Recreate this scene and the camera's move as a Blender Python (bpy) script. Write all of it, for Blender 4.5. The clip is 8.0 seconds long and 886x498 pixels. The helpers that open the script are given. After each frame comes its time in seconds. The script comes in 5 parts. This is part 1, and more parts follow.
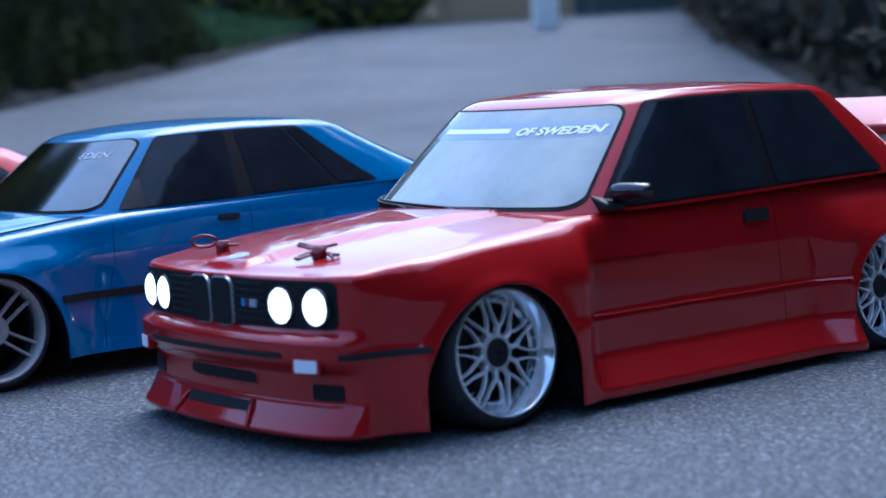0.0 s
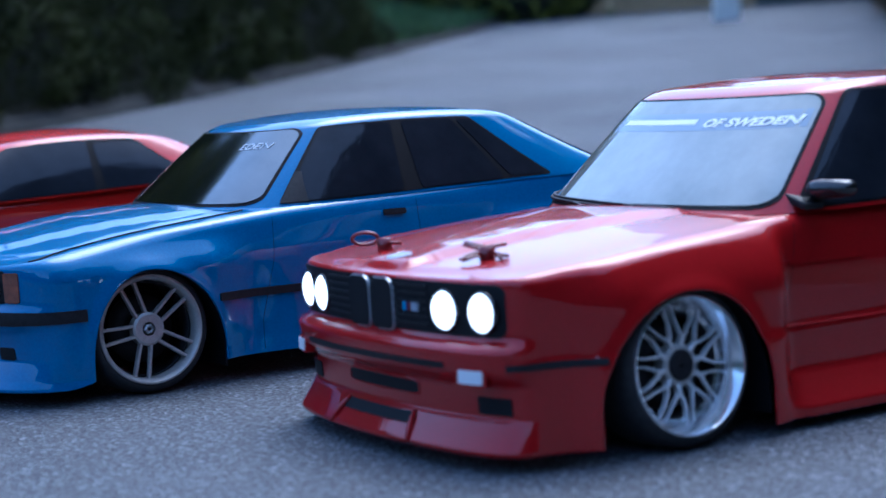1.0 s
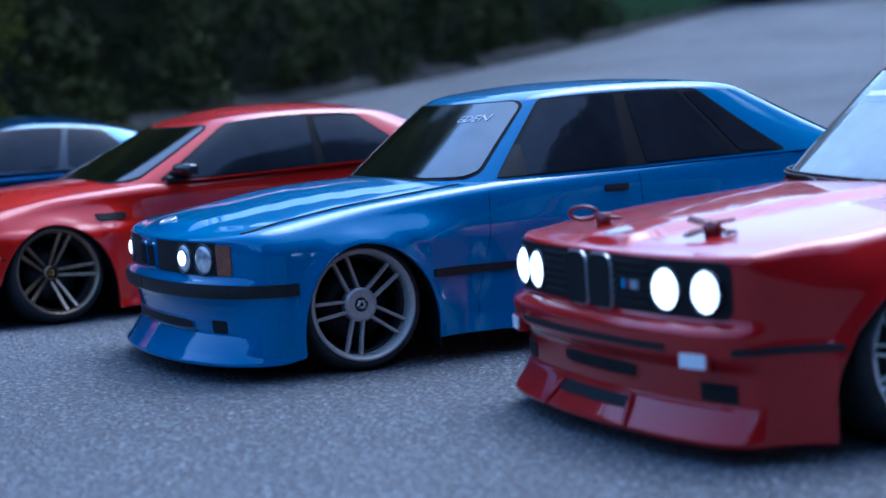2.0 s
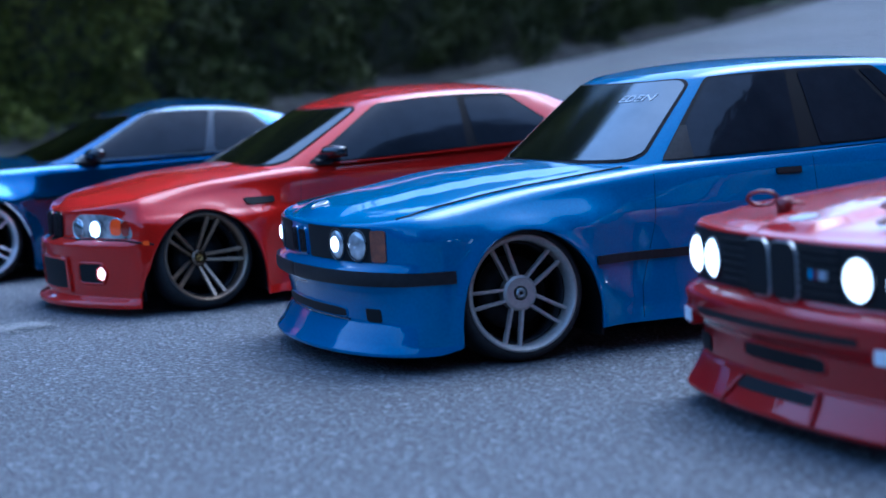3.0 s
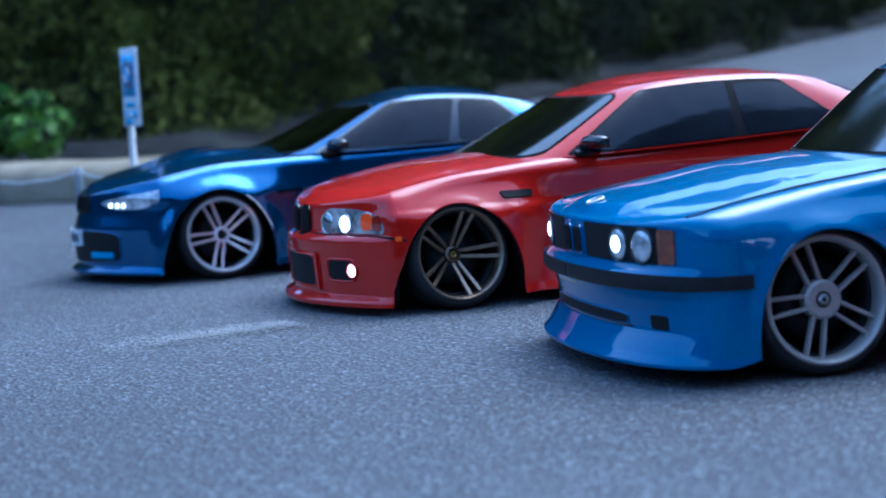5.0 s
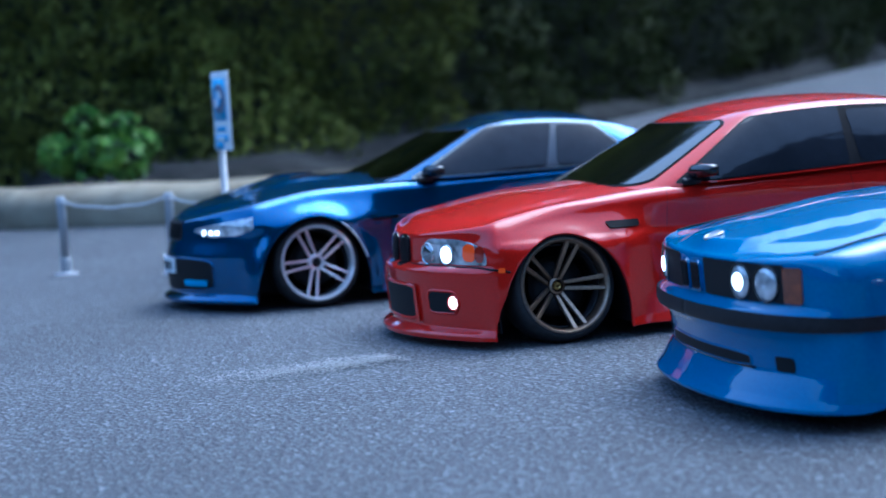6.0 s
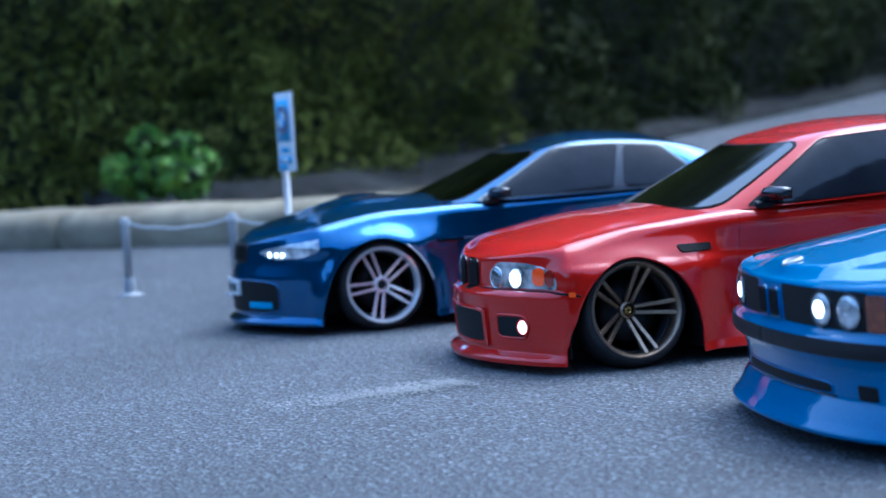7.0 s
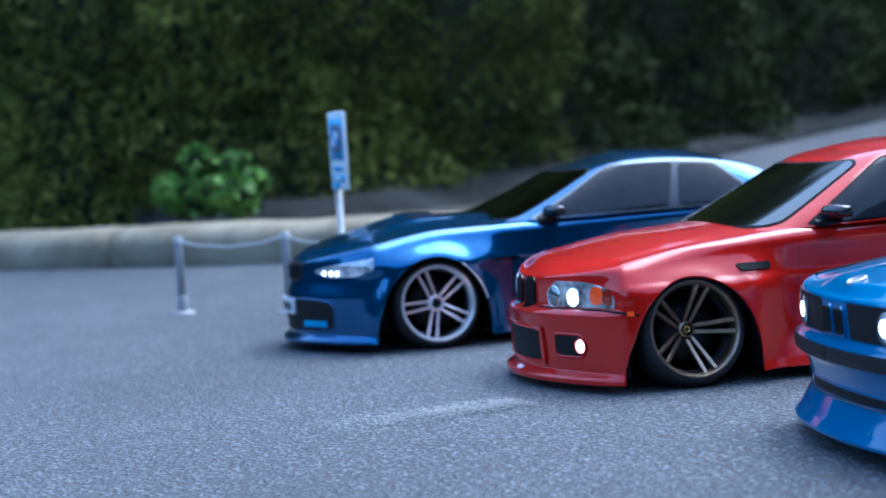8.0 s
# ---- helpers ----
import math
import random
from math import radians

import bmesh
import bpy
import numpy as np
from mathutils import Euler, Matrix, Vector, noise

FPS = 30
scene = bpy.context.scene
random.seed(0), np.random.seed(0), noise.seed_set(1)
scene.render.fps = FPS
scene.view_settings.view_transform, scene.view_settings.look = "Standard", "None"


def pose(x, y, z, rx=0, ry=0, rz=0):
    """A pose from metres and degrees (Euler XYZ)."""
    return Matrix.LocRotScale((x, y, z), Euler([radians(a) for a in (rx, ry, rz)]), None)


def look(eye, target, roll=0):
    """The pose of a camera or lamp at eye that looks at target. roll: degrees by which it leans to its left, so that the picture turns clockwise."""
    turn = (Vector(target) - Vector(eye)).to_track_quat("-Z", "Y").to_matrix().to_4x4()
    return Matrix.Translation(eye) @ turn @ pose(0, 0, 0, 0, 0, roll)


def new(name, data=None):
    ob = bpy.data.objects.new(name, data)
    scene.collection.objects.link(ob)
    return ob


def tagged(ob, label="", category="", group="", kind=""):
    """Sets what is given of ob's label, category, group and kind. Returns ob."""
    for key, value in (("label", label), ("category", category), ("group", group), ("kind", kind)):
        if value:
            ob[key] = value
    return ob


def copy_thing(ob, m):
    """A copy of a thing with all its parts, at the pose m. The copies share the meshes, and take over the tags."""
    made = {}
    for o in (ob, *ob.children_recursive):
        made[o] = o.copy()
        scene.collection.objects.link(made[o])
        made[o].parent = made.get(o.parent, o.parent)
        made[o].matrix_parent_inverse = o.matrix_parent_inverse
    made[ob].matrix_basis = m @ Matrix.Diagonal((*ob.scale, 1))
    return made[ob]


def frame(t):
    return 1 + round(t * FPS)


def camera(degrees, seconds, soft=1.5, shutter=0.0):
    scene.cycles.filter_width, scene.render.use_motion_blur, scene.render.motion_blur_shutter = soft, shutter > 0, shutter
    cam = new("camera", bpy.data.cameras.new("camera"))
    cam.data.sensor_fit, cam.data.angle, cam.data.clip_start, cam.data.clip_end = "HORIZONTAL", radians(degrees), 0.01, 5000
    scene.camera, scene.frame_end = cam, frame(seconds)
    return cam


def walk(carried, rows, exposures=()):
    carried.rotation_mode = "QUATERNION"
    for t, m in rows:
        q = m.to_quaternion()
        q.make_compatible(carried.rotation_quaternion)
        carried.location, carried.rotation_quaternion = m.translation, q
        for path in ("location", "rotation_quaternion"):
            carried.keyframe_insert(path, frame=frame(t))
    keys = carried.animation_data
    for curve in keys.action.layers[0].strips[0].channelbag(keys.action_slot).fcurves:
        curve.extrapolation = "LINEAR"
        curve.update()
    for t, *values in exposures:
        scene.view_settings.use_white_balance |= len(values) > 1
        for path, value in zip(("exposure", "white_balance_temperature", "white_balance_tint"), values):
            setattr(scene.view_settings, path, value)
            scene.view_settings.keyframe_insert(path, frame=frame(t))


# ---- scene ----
# ---- camera ----
cam = camera(30.0, 8.0, soft=1.6)
EYES = [
    (0.0, 0.0, 0.0, 0.1354, 0.0, -5.002, 2.868),
    (0.5, -0.0014, 0.0266, 0.1349, 2.290, -5.048, 2.756),
    (1.0, -0.0017, 0.0554, 0.1337, 6.079, -4.965, 2.726),
    (1.5, -0.0009, 0.0766, 0.1304, 10.358, -5.013, 2.693),
    (2.0, -0.0033, 0.0882, 0.1270, 13.993, -5.151, 2.642),
    (3.5, -0.0349, 0.1325, 0.1261, 20.461, -5.684, 3.047),
    (4.0, -0.0458, 0.1445, 0.1249, 22.295, -5.709, 3.053),
    (4.5, -0.0626, 0.1548, 0.1254, 24.173, -5.717, 3.208),
    (5.0, -0.0756, 0.1644, 0.1274, 25.924, -5.580, 3.324),
    (6.5, -0.1081, 0.1839, 0.1373, 29.586, -4.510, 3.563),
    (7.0, -0.1111, 0.1841, 0.1384, 30.464, -4.179, 3.617),
    (7.5, -0.1144, 0.1843, 0.1394, 31.228, -3.857, 3.639),
    (8.0, -0.1179, 0.1815, 0.1393, 32.000, -3.463, 3.724),
]
walk(cam, [(t, pose(x, y, z, 90 + pitch, roll, yaw)) for t, x, y, z, yaw, pitch, roll in EYES],
     exposures=[(0.0, 1.49, 4850, 7), (2.0, 1.42, 4580, 6), (3.5, 1.53, 4470, 3), (5.0, 1.57, 4520, 2), (6.5, 1.74, 4680, 1), (8.0, 1.88, 4900, 1)])
# a real lens: shallow focus on the row of cars
cam.data.dof.use_dof = True
cam.data.dof.focus_distance = 0.83
cam.data.dof.aperture_fstop = 11.0

# ---- light: overcast evening sky ----
world = bpy.data.worlds.new("overcast_sky")
scene.world = world
world.use_nodes = True
wn, wl = world.node_tree.nodes, world.node_tree.links
wn.clear()
sky = wn.new("ShaderNodeTexSky")
sky.sky_type = "NISHITA"
sky.sun_disc = False
sky.sun_elevation = radians(62)
sky.sun_rotation = radians(20)
sky.dust_density = 3.0
sky.air_density = 1.0
bg = wn.new("ShaderNodeBackground")
bg.inputs["Strength"].default_value = 0.15
wout = wn.new("ShaderNodeOutputWorld")
wl.new(sky.outputs[0], bg.inputs["Color"])
wl.new(bg.outputs[0], wout.inputs["Surface"])
sun_data = bpy.data.lights.new("sun", "SUN")
sun_data.energy = 0.5
sun_data.angle = radians(40)
sun_data.color = (1.0, 0.97, 0.93)
sun = new("sun", sun_data)
sun.matrix_world = look((1.0, 3.4, 6.6), (0, 0.6, 0))


# ---- materials ----
def material(name, colour, rough=0.5, metal=0.0, coat=0.0, spec=0.5, transmission=0.0, emit=None, strength=0.0):
    m = bpy.data.materials.new(name)
    m.use_nodes = True
    b = m.node_tree.nodes["Principled BSDF"]
    b.inputs["Base Color"].default_value = (*colour, 1)
    b.inputs["Roughness"].default_value = rough
    b.inputs["Metallic"].default_value = metal
    b.inputs["Coat Weight"].default_value = coat
    b.inputs["Coat Roughness"].default_value = 0.03
    b.inputs["Specular IOR Level"].default_value = spec
    b.inputs["Transmission Weight"].default_value = transmission
    if emit:
        b.inputs["Emission Color"].default_value = (*emit, 1)
        b.inputs["Emission Strength"].default_value = strength
    return m


def mottle(m, scale, low, high, detail=6.0, bump=0.0, bump_scale=0.0, rough=None, island=False, distance=0.001):
    """Two colours mixed by fractal noise in real-world size, with a fine relief."""
    n, l = m.node_tree.nodes, m.node_tree.links
    b = n["Principled BSDF"]
    co = n.new("ShaderNodeTexCoord")
    tex = n.new("ShaderNodeTexNoise")
    tex.inputs["Scale"].default_value = scale
    tex.inputs["Detail"].default_value = detail
    tex.inputs["Roughness"].default_value = 0.65
    l.new(co.outputs["Object"], tex.inputs["Vector"])
    ramp = n.new("ShaderNodeValToRGB")
    ramp.color_ramp.elements[0].position, ramp.color_ramp.elements[1].position = 0.32, 0.68
    ramp.color_ramp.elements[0].color, ramp.color_ramp.elements[1].color = (*low, 1), (*high, 1)
    l.new(tex.outputs["Fac"], ramp.inputs["Fac"])
    last = ramp.outputs["Color"]
    if island:
        geo = n.new("ShaderNodeNewGeometry")
        hsv = n.new("ShaderNodeHueSaturation")
        mr = n.new("ShaderNodeMapRange")
        mr.inputs["To Min"].default_value, mr.inputs["To Max"].default_value = 0.55, 1.45
        l.new(geo.outputs["Random Per Island"], mr.inputs["Value"])
        l.new(mr.outputs["Result"], hsv.inputs["Value"])
        l.new(last, hsv.inputs["Color"])
        last = hsv.outputs["Color"]
    l.new(last, b.inputs["Base Color"])
    if bump:
        t2 = n.new("ShaderNodeTexNoise")
        t2.inputs["Scale"].default_value = bump_scale
        t2.inputs["Detail"].default_value = 4.0
        l.new(co.outputs["Object"], t2.inputs["Vector"])
        bp = n.new("ShaderNodeBump")
        bp.inputs["Strength"].default_value = bump
        bp.inputs["Distance"].default_value = distance
        l.new(t2.outputs["Fac"], bp.inputs["Height"])
        l.new(bp.outputs["Normal"], b.inputs["Normal"])
    return m


def paint(name, deep, light, metal, flake, rough=0.4):
    """Lexan car paint: colour with a fine flake and slow drift under a clear glossy coat."""
    m = material(name, deep, rough=rough, metal=metal, coat=1.0, spec=0.08)
    mottle(m, flake, deep, light, detail=3.0)
    n, l = m.node_tree.nodes, m.node_tree.links
    n["Principled BSDF"].inputs["Coat IOR"].default_value = 1.5
    co = n.new("ShaderNodeTexCoord")
    t2 = n.new("ShaderNodeTexNoise")
    t2.inputs["Scale"].default_value = 38
    bp = n.new("ShaderNodeBump")
    bp.inputs["Strength"].default_value = 0.035
    bp.inputs["Distance"].default_value = 0.002
    l.new(co.outputs["Object"], t2.inputs["Vector"])
    l.new(t2.outputs["Fac"], bp.inputs["Height"])
    l.new(bp.outputs["Normal"], n["Principled BSDF"].inputs["Coat Normal"])
    return m


RED = paint("red_paint", (0.31, 0.0035, 0.006), (0.37, 0.0045, 0.008), 0.08, 900)
RED_B = paint("bright_red_paint", (0.46, 0.006, 0.003), (0.55, 0.008, 0.004), 0.0, 900)
BLUE = paint("blue_paint", (0.004, 0.12, 0.30), (0.008, 0.155, 0.37), 0.05, 900)
BLUE_M = paint("metallic_blue_paint", (0.004, 0.070, 0.20), (0.009, 0.110, 0.29), 0.75, 2500, 0.17)
GLASS = material("tinted_window", (0.010, 0.012, 0.016), rough=0.04, spec=0.30)
# pale base puts part of the sky's reflection into the windscreen colour
SKY_FILM = material("pale_sky_sheen_film", (0.27, 0.32, 0.37), rough=0.08, metal=0.55)
mottle(SKY_FILM, 14, (0.24, 0.26, 0.25), (0.40, 0.42, 0.40))
FILM_D = material("dark_reflective_film", (0.12, 0.15, 0.17), rough=0.12, metal=1.0)
mottle(FILM_D, 14, (0.17, 0.19, 0.20), (0.25, 0.27, 0.28))
FILM_T = material("thin_reflective_film", (0.1, 0.11, 0.12), rough=0.11, metal=1.0)
mottle(FILM_T, 14, (0.095, 0.105, 0.11), (0.135, 0.148, 0.155))
SCREEN = material("black_glossy_windscreen", (0.05, 0.055, 0.06), rough=0.08, metal=1.0)
mottle(SCREEN, 14, (0.045, 0.052, 0.056), (0.07, 0.078, 0.084))
mottle(GLASS, 30, (0.009, 0.011, 0.016), (0.018, 0.021, 0.029))
SEAL = material("black_rubber_seal", (0.008, 0.008, 0.010), rough=0.6, spec=0.12)
PLASTIC = material("black_plastic", (0.014, 0.014, 0.016), rough=0.5, spec=0.25)
mottle(PLASTIC, 400, (0.011, 0.011, 0.013), (0.02, 0.02, 0.023))
GLOSSB = material("gloss_black_plastic", (0.012, 0.012, 0.014), rough=0.12, coat=0.5)
GRILLE = material("grille_mesh_black", (0.010, 0.011, 0.013), rough=0.6, spec=0.2)
RUBBER = material("tyre_rubber", (0.016, 0.016, 0.017), rough=0.75)
mottle(RUBBER, 300, (0.011, 0.011, 0.012), (0.024, 0.024, 0.026), bump=0.3, bump_scale=1500, distance=0.0003)
CHROME = material("polished_chrome", (0.82, 0.83, 0.85), rough=0.14, metal=0.75)
CHROME_S = material("satin_chrome_wheel", (0.86, 0.84, 0.85), rough=0.16, metal=0.5)
BRIGHT = material("bright_polished_wheel", (0.86, 0.86, 0.87), rough=0.24, metal=0.5)
SILVER = material("silver_wheel_paint", (0.50, 0.50, 0.52), rough=0.40, metal=0.35)
mottle(SILVER, 600, (0.38, 0.36, 0.34), (0.48, 0.46, 0.43))
BRONZE = material("bronze_wheel_paint", (0.36, 0.27, 0.19), rough=0.36, metal=0.9)
mottle(BRONZE, 600, (0.30, 0.22, 0.155), (0.43, 0.32, 0.23))
TRIM = material("thin_metal_trim", (0.55, 0.56, 0.58), rough=0.35, metal=0.5)
ALU = material("machined_metal", (0.42, 0.42, 0.43), rough=0.4, metal=1.0)
GOLD = material("brass_nut", (0.62, 0.42, 0.14), rough=0.3, metal=1.0)
LAMP_ON = material("lit_headlamp", (0.9, 0.92, 1.0), rough=0.2, emit=(0.90, 0.94, 1.0), strength=1.1)
LED_ON = material("lit_led", (0.9, 0.92, 1.0), rough=0.2, emit=(0.88, 0.94, 1.0), strength=1.5)
FOG_ON = material("lit_fog_lamp", (1.0, 0.9, 0.85), rough=0.2, emit=(1.0, 0.66, 0.58), strength=1.2)
AMBER = material("amber_lamp_lens", (0.80, 0.07, 0.008), rough=0.15, coat=1.0, emit=(1.0, 0.13, 0.02), strength=0.05)
SMOKED = material("smoked_amber_lens", (0.10, 0.022, 0.012), rough=0.12, coat=1.0)
mottle(SMOKED, 150, (0.09, 0.022, 0.012), (0.30, 0.07, 0.025))
WHITE = material("white_vinyl", (0.80, 0.82, 0.84), rough=0.45)
GREYV = material("grey_vinyl", (0.34, 0.38, 0.44), rough=0.4)
SIGNB = material("blue_sign_vinyl", (0.12, 0.42, 0.72), rough=0.4)
SKYB = material("light_blue_vinyl", (0.05, 0.36, 0.66), rough=0.4)
WHITE_T = material("faded_white_vinyl", (0.5, 0.53, 0.57), rough=0.4)
MRED_D = material("dark_red_vinyl", (0.14, 0.01, 0.012), rough=0.4)
NAVY = material("navy_vinyl", (0.015, 0.03, 0.14), rough=0.4)
ROPE = material("white_rope", (0.52, 0.53, 0.55), rough=0.8)
mottle(ROPE, 800, (0.42, 0.43, 0.45), (0.62, 0.63, 0.65))

ASPHALT = material("asphalt", (0.06, 0.06, 0.065), rough=0.8)
SOIL = material("soil", (0.05, 0.045, 0.04), rough=0.95, spec=0.08)
mottle(SOIL, 9, (0.035, 0.031, 0.026), (0.10, 0.09, 0.075), bump=0.8, bump_scale=90, distance=0.01)
KERB = material("kerb_concrete", (0.28, 0.26, 0.23), rough=0.95, spec=0.1)
mottle(KERB, 14, (0.20, 0.165, 0.115), (0.40, 0.345, 0.245), bump=0.5, bump_scale=300, distance=0.002)
STONE = material("grey_border_stone", (0.12, 0.12, 0.13), rough=0.95, spec=0.08)
mottle(STONE, 12, (0.016, 0.016, 0.0155), (0.054, 0.053, 0.050), bump=0.6, bump_scale=120, distance=0.004)
LEAF = material("hedge_leaf", (0.06, 0.08, 0.02), rough=0.7, spec=0.1)
mottle(LEAF, 9, (0.031, 0.042, 0.008), (0.19, 0.20, 0.036), island=True)
LEAF_D = material("dark_hedge_leaf", (0.03, 0.04, 0.014), rough=0.7, spec=0.1)
mottle(LEAF_D, 6, (0.016, 0.023, 0.008), (0.060, 0.069, 0.017), island=True)
FRESH = material("fresh_green_leaf", (0.06, 0.14, 0.03), rough=0.5, spec=0.3)
mottle(FRESH, 20, (0.085, 0.17, 0.028), (0.21, 0.37, 0.06), island=True)
DRY = material("brown_bush_leaf", (0.07, 0.05, 0.03), rough=0.7)
mottle(DRY, 4, (0.034, 0.028, 0.012), (0.095, 0.066, 0.028), island=True)
GRASS = material("grass_blade", (0.05, 0.10, 0.025), rough=0.6)
mottle(GRASS, 6, (0.04, 0.085, 0.02), (0.09, 0.16, 0.045), island=True)
WOOD = material("weathered_fence_wood", (0.2, 0.15, 0.1), rough=0.8)
mottle(WOOD, 7, (0.30, 0.20, 0.10), (0.46, 0.33, 0.18))
# near-black colour that stands in for the shade deep between the leaves
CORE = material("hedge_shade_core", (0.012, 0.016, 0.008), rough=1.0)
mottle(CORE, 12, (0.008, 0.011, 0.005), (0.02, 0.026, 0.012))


def asphalt_nodes():
    n, l = ASPHALT.node_tree.nodes, ASPHALT.node_tree.links
    b = n["Principled BSDF"]
    co = n.new("ShaderNodeTexCoord")
    big = n.new("ShaderNodeTexNoise")
    big.inputs["Scale"].default_value, big.inputs["Detail"].default_value = 2.2, 5
    fine = n.new("ShaderNodeTexVoronoi")
    fine.inputs["Scale"].default_value = 540
    grit = n.new("ShaderNodeTexNoise")
    grit.inputs["Scale"].default_value, grit.inputs["Detail"].default_value = 430, 5
    for t in (big, fine, grit):
        l.new(co.outputs["Object"], t.inputs["Vector"])
    r1 = n.new("ShaderNodeValToRGB")
    r1.color_ramp.elements[0].position, r1.color_ramp.elements[1].position = 0.3, 0.7
    r1.color_ramp.elements[0].color, r1.color_ramp.elements[1].color = (0.076, 0.082, 0.092, 1), (0.130, 0.139, 0.154, 1)
    l.new(big.outputs["Fac"], r1.inputs["Fac"])
    r2 = n.new("ShaderNodeValToRGB")
    r2.color_ramp.elements[0].position, r2.color_ramp.elements[1].position = 0.38, 0.66
    r2.color_ramp.elements[0].color, r2.color_ramp.elements[1].color = (0.50, 0.50, 0.51, 1), (1.6, 1.6, 1.6, 1)
    l.new(grit.outputs["Fac"], r2.inputs["Fac"])
    mix = n.new("ShaderNodeMix")
    mix.data_type, mix.blend_type = "RGBA", "MULTIPLY"
    mix.inputs[0].default_value = 1.0
    l.new(r1.outputs[0], mix.inputs[6])
    l.new(r2.outputs[0], mix.inputs[7])
    sep = n.new("ShaderNodeSeparateColor")
    l.new(fine.outputs["Color"], sep.inputs[0])
    r3 = n.new("ShaderNodeValToRGB")
    r3.color_ramp.elements[0].color, r3.color_ramp.elements[1].color = (0.60, 0.60, 0.61, 1), (1.9, 1.9, 1.9, 1)
    mid = r3.color_ramp.elements.new(0.78)
    mid.color = (1.0, 1.0, 1.0, 1)
    l.new(sep.outputs[0], r3.inputs["Fac"])
    mix2 = n.new("ShaderNodeMix")
    mix2.data_type, mix2.blend_type = "RGBA", "MULTIPLY"
    mix2.inputs[0].default_value = 1.0
    l.new(mix.outputs[2], mix2.inputs[6])
    l.new(r3.outputs[0], mix2.inputs[7])
    l.new(mix2.outputs[2], b.inputs["Base Color"])
    add = n.new("ShaderNodeMath")
    add.operation = "ADD"
    l.new(fine.outputs["Distance"], add.inputs[0])
    l.new(grit.outputs["Fac"], add.inputs[1])
    bp = n.new("ShaderNodeBump")
    bp.inputs["Strength"].default_value, bp.inputs["Distance"].default_value = 0.9, 0.0020
    l.new(add.outputs[0], bp.inputs["Height"])
    l.new(bp.outputs["Normal"], b.inputs["Normal"])


asphalt_nodes()

# ---- mesh helpers ----
MM = 0.001


def mesh_of(name, verts, faces, mat, smooth=True, scale=MM):
    me = bpy.data.meshes.new(name)
    me.from_pydata([(v[0] * scale, v[1] * scale, v[2] * scale) for v in verts], [], faces)
    me.materials.append(mat)
    if smooth:
        me.shade_smooth()
    me.validate()
    return me


def piece(name, me, parent, label="", m=None):
    ob = new(name, me)
    ob.parent = parent
    if m is not None:
        ob.matrix_basis = m
    if label:
        tagged(ob, label)
    return ob


def part(name, bm, mat, parent, label="", m=None, smooth=True):
    """Links a bmesh in millimetres as one mesh object under a thing or part."""
    bm.normal_update()
    me = bpy.data.meshes.new(name)
    bmesh.ops.scale(bm, vec=(MM, MM, MM), verts=bm.verts)
    bm.to_mesh(me)
    bm.free()
    me.materials.append(mat)
    if smooth:
        me.shade_smooth()
    return piece(name, me, parent, label, m)


def knots(pairs, v):
    return float(np.interp(v, [p[0] for p in pairs], [p[1] for p in pairs]))


def ease(a, b, v):
    v = min(1.0, max(0.0, (v - a) / (b - a)))
    return v * v * (3 - 2 * v)


def box(bm, size, at=(0, 0, 0), bevel=0.0, rot=None):
    r = bmesh.ops.create_cube(bm, size=1.0, matrix=Matrix.LocRotScale(at, rot, size))
    if bevel:
        edges = list({e for v in r["verts"] for e in v.link_edges})
        bmesh.ops.bevel(bm, geom=edges, offset=bevel, segments=2, affect="EDGES", profile=0.6)
    return bm


def lathe(profile, n=64, axis="Y"):
    """Verts and faces of a closed profile (radius, along) turned round an axis."""
    verts, faces = [], []
    k = len(profile)
    for i in range(n):
        a = 2 * math.pi * i / n
        for r, h in profile:
            verts.append((r * math.cos(a), h, r * math.sin(a)) if axis == "Y" else (r * math.cos(a), r * math.sin(a), h))
    for i in range(n):
        for j in range(k):
            a, b = i * k + j, i * k + (j + 1) % k
            c, d = ((i + 1) % n) * k + (j + 1) % k, ((i + 1) % n) * k + j
            faces.append((a, d, c, b) if axis == "Y" else (a, b, c, d))
    return verts, faces


def tube(points, r, n=8):
    verts, faces = [], []
    pts = [Vector(p) for p in points]
    for i, p in enumerate(pts):
        d = (pts[min(i + 1, len(pts) - 1)] - pts[max(i - 1, 0)]).normalized()
        u = d.orthogonal().normalized() if i == 0 else (u - d * u.dot(d)).normalized()
        w = d.cross(u)
        for k in range(n):
            a = 2 * math.pi * k / n
            verts.append(tuple(p + (u * math.cos(a) + w * math.sin(a)) * r))
    for i in range(len(pts) - 1):
        for k in range(n):
            faces.append((i * n + k, i * n + (k + 1) % n, (i + 1) * n + (k + 1) % n, (i + 1) * n + k))
    faces.append(tuple(range(n - 1, -1, -1)))
    faces.append(tuple((len(pts) - 1) * n + k for k in range(n)))
    return verts, faces


